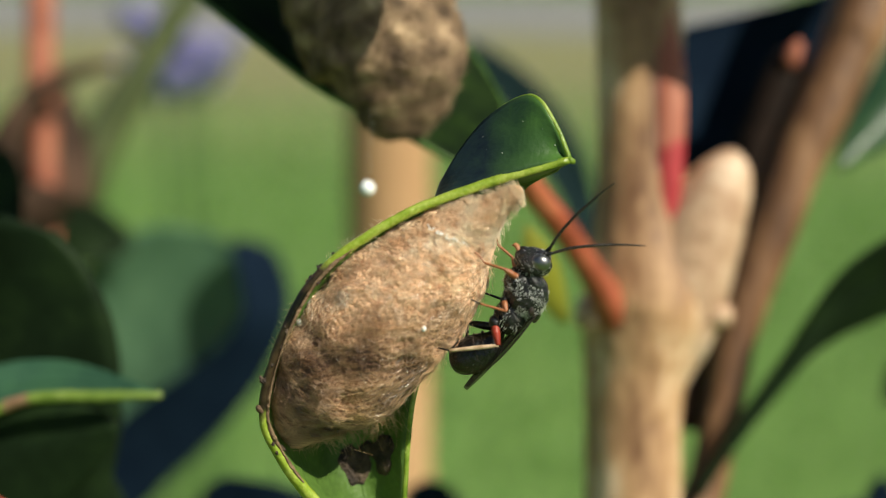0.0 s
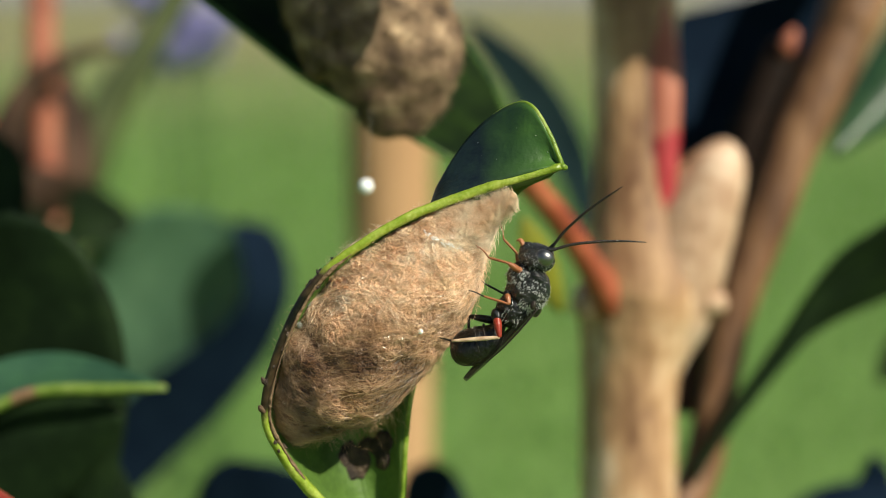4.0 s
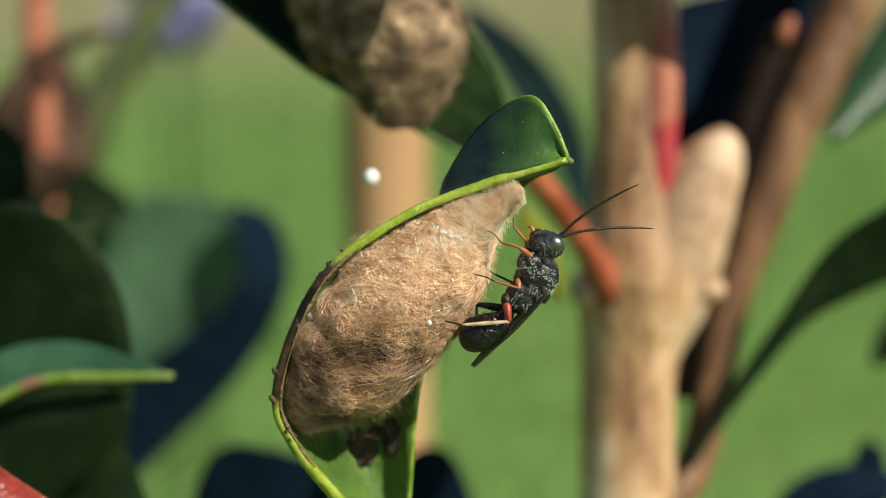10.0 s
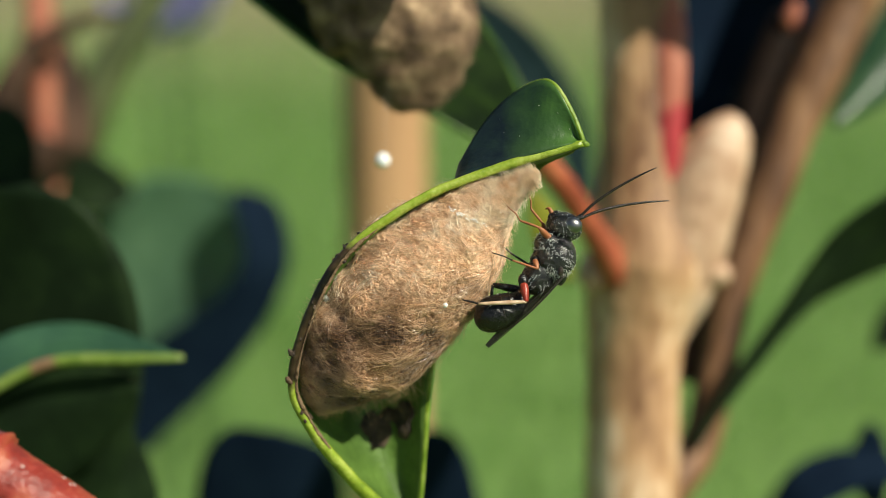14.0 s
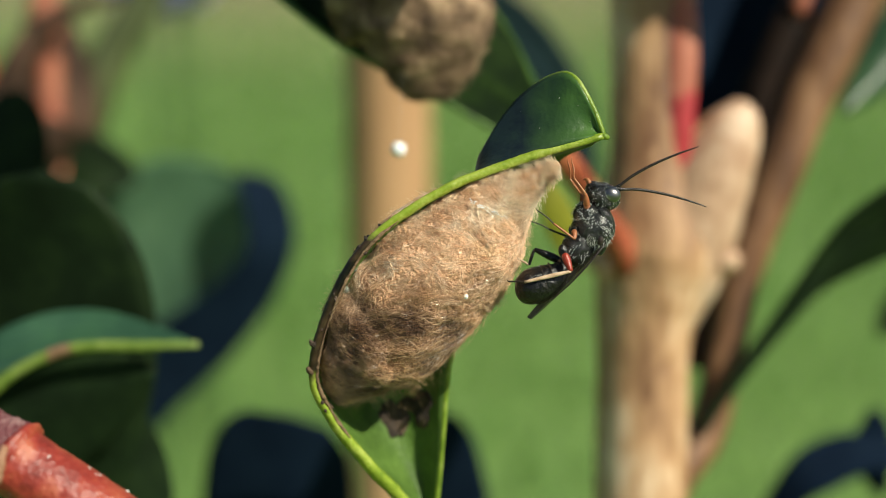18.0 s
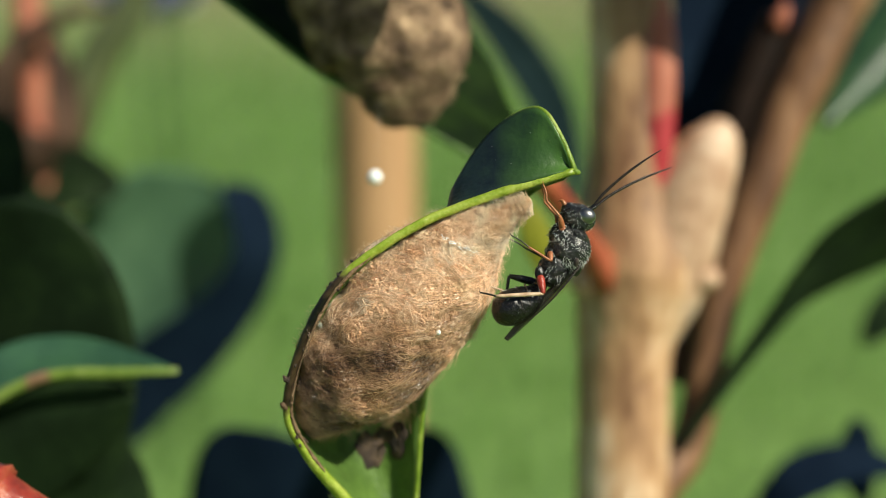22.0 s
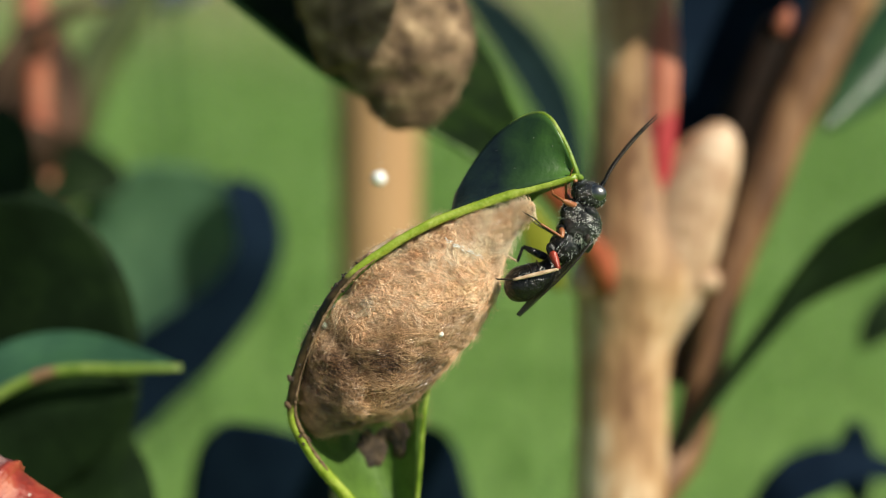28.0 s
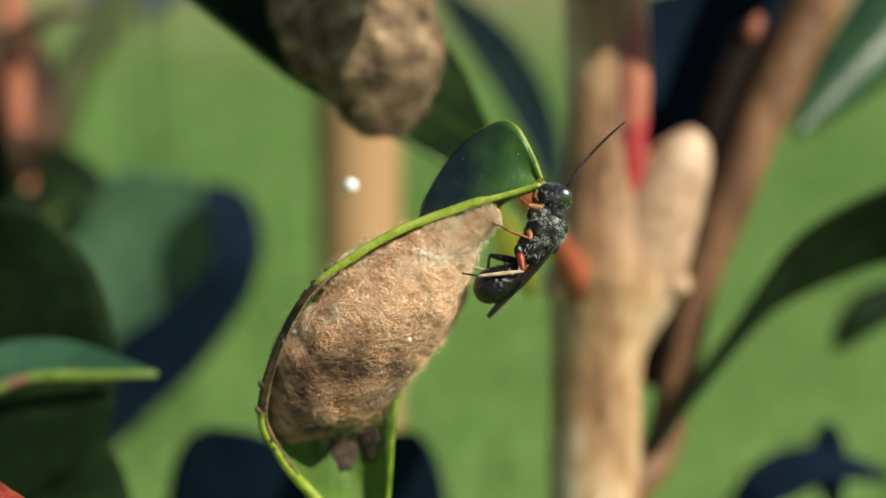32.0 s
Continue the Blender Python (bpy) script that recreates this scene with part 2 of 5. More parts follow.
M = {
    # folded tip: its shading, navy left to green right, is put into the colour
    "leaf_near": zoned(material("leaf_near", [(0.006, 0.011, 0.014), (0.009, 0.018, 0.017), (0.013, 0.028, 0.017)], 0.5, 0.34, 0.15, 3, specular=0.5), "X", 2.3, 9.5, [(0.04, 0.10, 0.016), (0.085, 0.19, 0.028)], 0.35, 0.4, 0.42),
    "leaf_inner": material("leaf_inner", [(0.06, 0.115, 0.02), (0.095, 0.175, 0.03), (0.14, 0.24, 0.045)], 0.5, 0.5, 0.2, 5, translucent=0.25),
    "margin": zoned(material("margin", [(0.16, 0.25, 0.02), (0.30, 0.40, 0.04), (0.48, 0.55, 0.12)], 1.2, 0.35, 0.3, 4, translucent=0.25), "Z", -7.0, -0.4, [(0.007, 0.006, 0.005), (0.08, 0.05, 0.026)], 1.2),
    "margin_green": material("margin_green", [(0.13, 0.22, 0.02), (0.24, 0.35, 0.04), (0.40, 0.48, 0.12)], 1.2, 0.35, 0.3, 4, translucent=0.3),
    "margin_low": zoned(material("margin_low", [(0.075, 0.125, 0.016), (0.13, 0.195, 0.027), (0.21, 0.27, 0.07)], 1.2, 0.4, 0.3, 4), "X", -24.6, -23.2, [(0.16, 0.09, 0.05), (0.28, 0.17, 0.10)], 0.8, 0.7),
    # leaves lying in shadow: the shade is put into the base colour
    "leaf_dark_shade": material("leaf_dark_shade", [(0.006, 0.012, 0.005), (0.010, 0.020, 0.008), (0.018, 0.034, 0.011)], 0.25, 0.55, 0.15, 2, specular=0.1, translucent=0.08),
    "leaf_teal": material("leaf_teal", [(0.02, 0.06, 0.035), (0.035, 0.09, 0.05), (0.05, 0.13, 0.06)], 0.2, 0.36, 0.1, 2, translucent=0.1),
    # sunlit bluish sheen of the broad leaf put into its base colour
    "leaf_pale_sheen": material("leaf_pale_sheen", [(0.06, 0.13, 0.075), (0.10, 0.20, 0.115), (0.14, 0.26, 0.15)], 0.12, 0.48, 0.1, 2, translucent=0.15),
    # bluish shade put into the leaf's base colour
    "leaf_blue_shade": material("leaf_blue_shade", [(0.018, 0.036, 0.046), (0.03, 0.055, 0.064)], 0.2, 0.7, 0.1, 2, specular=0.08),
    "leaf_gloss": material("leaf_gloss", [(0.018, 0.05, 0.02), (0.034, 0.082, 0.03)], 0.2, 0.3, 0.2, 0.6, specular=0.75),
    # deep shade with its sky tint put into the leaf's base colour
    "leaf_navy_shade": material("leaf_navy_shade", [(0.004, 0.009, 0.020), (0.007, 0.015, 0.029)], 0.2, 0.8, 0.1, 2, specular=0.03),
    # upper leaf: the shadow it lies in is put into the colour
    "leaf_up_shade": material("leaf_up_shade", [(0.004, 0.010, 0.003), (0.008, 0.018, 0.004), (0.016, 0.034, 0.006)], 0.35, 0.6, 0.15, 2, specular=0.08, translucent=0.12),
    "margin_up": material("margin_up", [(0.04, 0.09, 0.012), (0.07, 0.14, 0.02)], 0.8, 0.4, 0.2, 3),
    "rot": material("rot", [(0.014, 0.010, 0.008), (0.05, 0.032, 0.022), (0.12, 0.08, 0.05)], 1.5, 0.8, 0.8, 5),
    "dry": material("dry", [(0.10, 0.058, 0.03), (0.28, 0.18, 0.10)], 1.5, 0.8, 0.6, 5),
    # cocoon: browner low end darkened for shade, tip paled for light, in colour
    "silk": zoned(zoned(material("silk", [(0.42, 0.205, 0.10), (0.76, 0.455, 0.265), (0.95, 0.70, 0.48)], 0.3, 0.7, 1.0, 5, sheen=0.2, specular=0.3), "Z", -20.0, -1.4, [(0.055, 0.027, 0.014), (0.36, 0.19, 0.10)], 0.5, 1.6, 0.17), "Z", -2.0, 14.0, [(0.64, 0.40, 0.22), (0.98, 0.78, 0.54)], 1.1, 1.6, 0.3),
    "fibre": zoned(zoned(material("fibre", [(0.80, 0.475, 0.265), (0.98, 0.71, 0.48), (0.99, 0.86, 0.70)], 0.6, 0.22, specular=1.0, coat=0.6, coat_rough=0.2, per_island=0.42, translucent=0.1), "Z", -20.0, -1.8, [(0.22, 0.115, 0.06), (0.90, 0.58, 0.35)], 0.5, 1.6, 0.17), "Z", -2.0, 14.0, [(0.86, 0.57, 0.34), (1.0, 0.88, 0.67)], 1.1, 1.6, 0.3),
    "silk_old": material("silk_old", [(0.09, 0.055, 0.033), (0.30, 0.195, 0.115), (0.64, 0.46, 0.29)], 0.7, 0.8, 0.8, 3),
    "bark": material("bark", [(0.15, 0.066, 0.029), (0.44, 0.255, 0.13), (0.77, 0.59, 0.41)], 0.24, 0.65, 0.4, 1.5, stretch=(1, 1, 0.35)),
    "bark_brown": material("bark_brown", [(0.04, 0.016, 0.007), (0.145, 0.064, 0.027), (0.34, 0.18, 0.088)], 0.2, 0.6, 0.4, 1.5, stretch=(1, 1, 0.3)),
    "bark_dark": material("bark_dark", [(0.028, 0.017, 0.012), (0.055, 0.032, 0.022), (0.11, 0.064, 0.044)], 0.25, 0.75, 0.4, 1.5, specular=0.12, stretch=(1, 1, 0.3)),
    "bark_scar": material("bark_scar", [(0.29, 0.15, 0.085), (0.49, 0.315, 0.205), (0.66, 0.50, 0.375)], 0.4, 0.7, 0.4, 1.5),
    # shade on the branch's left side put into this near-black bark
    "bark_shade": material("bark_shade", [(0.008, 0.005, 0.004), (0.018, 0.010, 0.007), (0.035, 0.018, 0.012)], 0.25, 0.75, 0.4, 1.5, specular=0.12, stretch=(1, 1, 0.3)),
    "red_scar": zoned(material("red_scar", [(0.34, 0.09, 0.05), (0.42, 0.15, 0.09)], 0.3, 0.5, 0.2, 2), "Z", 3, 10, [(0.42, 0.025, 0.04), (0.30, 0.02, 0.02)], 0.3, 1.5),
    "dull_twig": material("dull_twig", [(0.20, 0.055, 0.03), (0.32, 0.095, 0.05), (0.40, 0.17, 0.10)], 0.2, 0.6, 0.2, 2),
    "red_twig": material("red_twig", [(0.20, 0.04, 0.018), (0.34, 0.08, 0.036), (0.44, 0.15, 0.07)], 0.25, 0.45, 0.2, 2),
    "red_near": material("red_near", [(0.13, 0.016, 0.012), (0.26, 0.032, 0.02), (0.38, 0.10, 0.05)], 0.8, 0.4, 0.4, 4),
    "purple_bark": material("purple_bark", [(0.05, 0.012, 0.015), (0.12, 0.03, 0.035), (0.3, 0.18, 0.17)], 0.9, 0.5, 0.6, 5),
    "yellow_leaf": material("yellow_leaf", [(0.2, 0.2, 0.02), (0.3, 0.3, 0.03)], 0.4, 0.5, translucent=0.3),
    "green_twig": material("green_twig", [(0.04, 0.055, 0.02), (0.08, 0.095, 0.032)], 0.2, 0.5, 0.2, 2),
    "chitin": material("chitin", [(0.002, 0.002, 0.002), (0.006, 0.005, 0.005)], 2, 0.3, 0.45, 4, specular=0.5),
    "chitin_pitted": material("chitin_pitted", [(0.002, 0.002, 0.002), (0.005, 0.005, 0.006)], 3, 0.2, 0.95, 5.5, specular=0.6, coat=0.25, coat_rough=0.3),
    "chitin_brown": material("chitin_brown", [(0.012, 0.008, 0.007), (0.03, 0.02, 0.016)], 2, 0.3, 0.3, 9),
    "leg_orange": material("leg_orange", [(0.22, 0.065, 0.024), (0.38, 0.15, 0.06)], 2, 0.35, 0.2, 8),
    "leg_pale": material("leg_pale", [(0.36, 0.22, 0.13), (0.62, 0.47, 0.33)], 2, 0.35, 0.2, 8),
    "leg_red": material("leg_red", [(0.22, 0.022, 0.012), (0.36, 0.045, 0.022)], 2, 0.3, 0.2, 8),
    "eye": material("eye", [(0.002, 0.002, 0.003), (0.004, 0.004, 0.005)], 2, 0.34, specular=1.0, coat=1.0, coat_rough=0.34),
    "hair": material("hair", [(0.55, 0.55, 0.53), (0.78, 0.78, 0.75)], 2, 0.35),
    # near-white base colour stands for the glints on the drop and the silk
    "dew": material("dew", [(0.9, 0.92, 0.94), (0.95, 0.96, 0.97)], 2, 0.06, specular=1.0),
    "stake": material("stake", [(0.38, 0.20, 0.095), (0.48, 0.28, 0.145), (0.55, 0.35, 0.195)], 0.06, 0.7, 0.3, 0.6, stretch=(1, 1, 0.15)),
    "petal": material("petal", [(0.20, 0.19, 0.44), (0.30, 0.28, 0.54), (0.44, 0.41, 0.62)], 0.1, 0.6, translucent=0.3),
    "flower_green": material("flower_green", [(0.05, 0.1, 0.03), (0.08, 0.16, 0.04)], 0.1, 0.6),
    "grass": material("grass", [(0.085, 0.18, 0.034), (0.12, 0.24, 0.049), (0.163, 0.29, 0.07)], 6, 0.6, translucent=0.25, unit=1.0),
    "hedge": material("hedge", [(0.03, 0.06, 0.02), (0.06, 0.11, 0.03)], 4, 0.7, unit=1.0),
}


def wing_material():
    m = bpy.data.materials.new("wing")
    m.use_nodes = True
    t = m.node_tree
    b = t.nodes["Principled BSDF"]
    b.inputs["Base Color"].default_value = (0.02, 0.018, 0.016, 1)
    b.inputs["Roughness"].default_value = 0.22
    tr, ms, ns = t.nodes.new("ShaderNodeBsdfTransparent"), t.nodes.new("ShaderNodeMixShader"), t.nodes.new("ShaderNodeTexNoise")
    ns.inputs["Scale"].default_value = 900
    tc, rg = t.nodes.new("ShaderNodeTexCoord"), t.nodes.new("ShaderNodeMapRange")
    t.links.new(tc.outputs["Object"], ns.inputs["Vector"])
    rg.inputs["To Min"].default_value, rg.inputs["To Max"].default_value = 0.5, 0.85
    t.links.new(ns.outputs["Fac"], rg.inputs["Value"])
    tr.inputs["Color"].default_value = (0.55, 0.52, 0.45, 1)
    t.links.new(rg.outputs["Result"], ms.inputs["Fac"])
    t.links.new(tr.outputs["BSDF"], ms.inputs[1])
    t.links.new(b.outputs["BSDF"], ms.inputs[2])
    t.links.new(ms.outputs["Shader"], t.nodes["Material Output"].inputs["Surface"])
    return m


M["wing"] = wing_material()
M["eye"].node_tree.nodes["Principled BSDF"].inputs["Coat IOR"].default_value = 2.2
M["clear"] = material("clear", [(0.75, 0.8, 0.72), (0.85, 0.9, 0.82)], 2, 0.13, specular=0.8)
M["clear"].node_tree.nodes["Principled BSDF"].inputs["Transmission Weight"].default_value = 0.85


def ground_material():
    """Mown lawn that grows drier and paler far off, where a gravel path crosses it."""
    m = material("lawn", [(0.108, 0.20, 0.038), (0.138, 0.25, 0.050), (0.176, 0.29, 0.066)], 1.1, 0.85, 0.5, 60, fine=40, unit=1.0)
    t = m.node_tree
    link, make = t.links.new, t.nodes.new
    b = t.nodes["Principled BSDF"]
    old = b.inputs["Base Color"].links[0].from_socket
    tc, sp = make("ShaderNodeTexCoord"), make("ShaderNodeSeparateXYZ")
    link(tc.outputs["Object"], sp.inputs[0])
    ns = make("ShaderNodeTexNoise")
    ns.inputs["Scale"].default_value = 0.8
    link(tc.outputs["Object"], ns.inputs["Vector"])
    ad = make("ShaderNodeMath")
    ad.operation = "MULTIPLY_ADD"
    ad.inputs[1].default_value = 1.2
    link(ns.outputs["Fac"], ad.inputs[0])
    link(sp.outputs["Y"], ad.inputs[2])
    for lo, hi, col in ((3.0, 5.5, (0.24, 0.23, 0.10)), (7.5, 8.5, (0.25, 0.245, 0.235)), (14.0, 15.0, (0.12, 0.2, 0.05))):
        rg, mx = make("ShaderNodeMapRange"), make("ShaderNodeMixRGB")
        rg.inputs["From Min"].default_value, rg.inputs["From Max"].default_value = lo, hi
        link(ad.outputs[0], rg.inputs["Value"])
        link(rg.outputs["Result"], mx.inputs["Fac"])
        link(old, mx.inputs["Color1"])
        mx.inputs["Color2"].default_value = (*col, 1)
        old = mx.outputs["Color"]
    link(old, b.inputs["Base Color"])
    return m


M["lawn"] = ground_material()


# ---- mesh helpers ----
def spline(points, steps):
    """Points along a smooth curve through the given points (any number of columns)."""
    p = np.array(points, float)
    p = np.vstack([2 * p[0] - p[1], p, 2 * p[-1] - p[-2]])
    u = np.linspace(0, len(points) - 1, steps)
    i = np.minimum(u.astype(int), len(points) - 2)
    f = (u - i)[:, None]
    a, b, c, d = p[i], p[i + 1], p[i + 2], p[i + 3]
    return 0.5 * (2 * b + (c - a) * f + (2 * a - 5 * b + 4 * c - d) * f**2 + (3 * b - a - 3 * c + d) * f**3)


def unit(v):
    return v / (np.linalg.norm(v, axis=-1, keepdims=True) + 1e-12)


def tube(points, radii, sides=14, steps=40, squash=1.0, wobble=0.0, seed=0):
    """A capped tube along a smooth curve, with a radius at each point. squash flattens it along y."""
    c = spline([(*p, r) for p, r in zip(points, radii)], steps)
    path, rad = c[:, :3], np.maximum(c[:, 3], 1e-4)
    tan = unit(np.gradient(path, axis=0))
    nrm = np.zeros_like(path)
    ref = np.array([0, 1.0, 0]) if abs(tan[0, 1]) < 0.9 else np.array([1.0, 0, 0])
    nrm[0] = unit(ref - tan[0] * (ref @ tan[0]))
    for k in range(1, steps):
        v = nrm[k - 1] - tan[k] * (nrm[k - 1] @ tan[k])
        nrm[k] = unit(v)
    bi = np.cross(tan, nrm)
    a = np.linspace(0, 2 * np.pi, sides, endpoint=False)
    rng = np.random.default_rng(seed)
    wob = 1 + wobble * np.sin(a[None] * 3 + rng.uniform(0, 6) + np.linspace(0, 9, steps)[:, None]) + wobble * rng.normal(0, 0.5, (steps, sides))
    ring = path[:, None] + rad[:, None, None] * wob[..., None] * (np.cos(a)[None, :, None] * nrm[:, None] * squash + np.sin(a)[None, :, None] * bi[:, None])
    verts = np.vstack([ring.reshape(-1, 3), path[:1], path[-1:]])
    n = steps * sides
    faces = [(k * sides + j, k * sides + (j + 1) % sides, (k + 1) * sides + (j + 1) % sides, (k + 1) * sides + j) for k in range(steps - 1) for j in range(sides)]
    faces += [(n, (j + 1) % sides, j) for j in range(sides)]
    faces += [(n + 1, (steps - 1) * sides + j, (steps - 1) * sides + (j + 1) % sides) for j in range(sides)]
    return verts, faces


def grid(rows):
    """A sheet through an array of points, rows x columns x 3."""
    r = np.asarray(rows)
    h, w = r.shape[:2]
    return r.reshape(-1, 3), [(i * w + j, i * w + j + 1, (i + 1) * w + j + 1, (i + 1) * w + j) for i in range(h - 1) for j in range(w - 1)]


def ball(centre, radii, turn=0.0, n=20, m=14, lumps=0.0, seed=0):
    """An ellipsoid (mm), turned about y by degrees, with faint lumps."""
    u, v = np.meshgrid(np.linspace(0, 2 * np.pi, n, endpoint=False), np.linspace(0.02, np.pi - 0.02, m))
    p = np.stack([np.cos(v), np.sin(v) * np.cos(u), np.sin(v) * np.sin(u)], -1)
    if lumps:
        p = p * np.array([[1 + lumps * noise.noise(Vector(q) * 2.5 + Vector((seed, 0, 0))) for q in row] for row in p])[..., None]
    p = p * np.array(radii)
    c, s = math.cos(radians(turn)), math.sin(radians(turn))
    p = np.stack([c * p[..., 0] + s * p[..., 2], p[..., 1], -s * p[..., 0] + c * p[..., 2]], -1) + np.array(centre)
    verts = p.reshape(-1, 3)
    faces = [(i * n + j, (i + 1) * n + j, (i + 1) * n + (j + 1) % n, i * n + (j + 1) % n) for i in range(m - 1) for j in range(n)]
    faces += [tuple(range(n)), tuple((m - 1) * n + j for j in range(n))[::-1]]
    return verts, faces


def joined(*pieces):
    verts, faces, k = [], [], 0
    for v, f in pieces:
        verts.append(np.asarray(v))
        faces += [tuple(i + k for i in q) for q in f]
        k += len(v)
    return np.vstack(verts), faces


def mesh(name, piece, mat, scale=MM, smooth=True):
    v, f = piece
    me = bpy.data.meshes.new(name)
    me.from_pydata((np.asarray(v) * scale).tolist(), [], f)
    if smooth:
        me.polygons.foreach_set("use_smooth", [True] * len(me.polygons))
    me.materials.append(mat)
    me.update()
    return me


def part(name, piece, mat, parent, label="", thick=0.0, at=None):
    """One mesh under a thing or a part. thick: gives a sheet its thickness, in mm."""
    ob = new(name, mesh(name, piece, mat))
    ob.parent = parent
    if at is not None:
        ob.matrix_basis = at
    if thick:
        s = ob.modifiers.new("thickness", "SOLIDIFY")
        s.thickness, s.offset = thick * MM, 0
    return tagged(ob, label) if label else ob


def thing(name, label, category, at=None, group="", kind=""):
    ob = new(name)
    ob.empty_display_size = 0.005
    ob.matrix_basis = PLANT if at is None else at
    return tagged(ob, label, category, group, kind)


def to_ground(x, y):
    """A point of the ground below the shrub, in the shrub's frame, mm. x, y: world metres."""
    return tuple(v / MM for v in PLANT.inverted() @ Vector((x, y, 0)))


# ---- ground and distance ----
def ground():
    xs = np.concatenate([-np.geomspace(900, 0.4, 26), [0], np.geomspace(0.4, 900, 26)])
    ys = np.concatenate([-np.geomspace(600, 0.4, 20), [0], np.geomspace(0.4, 1500, 34)])
    r = np.array([[(x, y, 0.012 * noise.noise(Vector((x * 1.7, y * 1.7, 0))) if abs(x) < 60 and abs(y) < 60 else 0) for x in xs] for y in ys])
    ob = new("ground", mesh("ground", grid(r), M["lawn"], 1.0))
    tagged(ob, "sunlit mown green lawn, drier and crossed by gravel far off", "lawn", kind="structure")


ground()


def grass():
    rng = np.random.default_rng(4)
    n = 26000
    x, y = rng.normal(0, 1.1, n), 1.5 + rng.normal(0, 1.3, n)
    h, a, lean = rng.uniform(0.02, 0.05, n), rng.uniform(0, 6.28, n), rng.uniform(0.005, 0.03, n)
    w = 0.0016
    b = np.stack([x, y, np.full(n, -0.012)], -1)
    d = np.stack([np.cos(a), np.sin(a), 0 * a], -1)
    s = np.stack([-np.sin(a), np.cos(a), 0 * a], -1) * w
    v = np.stack([b - s, b + s, b + d * lean[:, None] * 0.4 + s * 0.7 + [0, 0, 1] * (h[:, None] * 0.6 + 0.012), b + d * lean[:, None] * 0.4 - s * 0.7 + [0, 0, 1] * (h[:, None] * 0.6 + 0.012), b + d * lean[:, None] + [0, 0, 1] * (h[:, None] + 0.012)], 1).reshape(-1, 3)
    f = []
    for k in range(n):
        f += [(5 * k, 5 * k + 1, 5 * k + 2, 5 * k + 3), (5 * k + 3, 5 * k + 2, 5 * k + 4)]
    ob = new("grass", mesh("grass", (v, f), M["grass"], 1.0))
    tagged(ob, "short green lawn grass blades in full sun", "grass", kind="stuff")


grass()


def hedge():
    rng = np.random.default_rng(8)
    pieces = []
    for k in range(900):
        c = (rng.uniform(-22, 22), rng.uniform(24, 26), rng.uniform(0, 1) ** 0.7 * 2.6)
        r = rng.uniform(0.18, 0.4)
        pieces.append(ball(c, (r, r * rng.uniform(0.5, 0.9), r * rng.uniform(0.5, 0.9)), rng.uniform(0, 180), 7, 5, 0.5, k))
    ob = new("hedge", mesh("hedge", joined(*pieces), M["hedge"], 1.0))
    tagged(ob, "distant clipped green hedge across the lawn", "hedge", kind="stuff")


hedge()


def wooden_stake():
    p = PLANT @ Vector((-11.0 * MM, 188 * MM, 0))
    t = thing("wooden_stake", "weathered orange-tan wooden garden stake set in the lawn", "stake", pose(p.x, p.y, 0))
    a, b = (p.z + 0.11) / MM, 8.2
    part("pole", tube([(0, 0, -30), (0.6, 0, a * 0.3), (-0.4, 0, a * 0.7), (0, 0, a - 1), (0, 0, a)], [b, b, b, b * 0.96, b * 0.8], 18, 40, 1.0, 0.015, 2), M["stake"], t)


wooden_stake()


def violet_flower(m, seed, h):
    rng = np.random.default_rng(seed)
    t = thing("violet_flower", "blue-violet open garden flower on a thin green stalk", "flower", m, "violet flowers")
    part("stalk", tube([(0, 0, -12), (4, 0, h * 0.5), (0, 0, h)], [2.2, 1.8, 1.5], 8, 12), M["flower_green"], t)
    for k in range(6):
        a = k * 60 + rng.uniform(-8, 8)
        u, v = np.linspace(0, 1, 7), np.linspace(-1, 1, 5)
        rows = [[(46 * s, 19 * math.sin(math.pi * (0.12 + 0.83 * s)) * q, 18 * s * s + 3 * q * q) for q in v] for s in u]
        part("petal", grid(rows), M["petal"], t, thick=0.6, at=pose(0, 0, h * MM, 0, -20, a))
    part("flower_centre", ball((0, 0, h + 4), (5, 5, 6)), M["flower_green"], t)


for k, (x, y) in enumerate([(-228, 0), (-205, 30), (-246, 40), (-222, 70), (-232, 100)]):
    p = PLANT @ Vector((x * MM, (900 + y) * MM, (190 + 13 * ((k * 2) % 5 - 2)) * MM))
    violet_flower(pose(p.x, p.y, 0, 0, 0, 37 * k), k, p.z / MM)


# ---- the shrub ----
shrub = thing("shrub", "glossy-leaved garden shrub with tan woody stems and red twigs", "shrub")


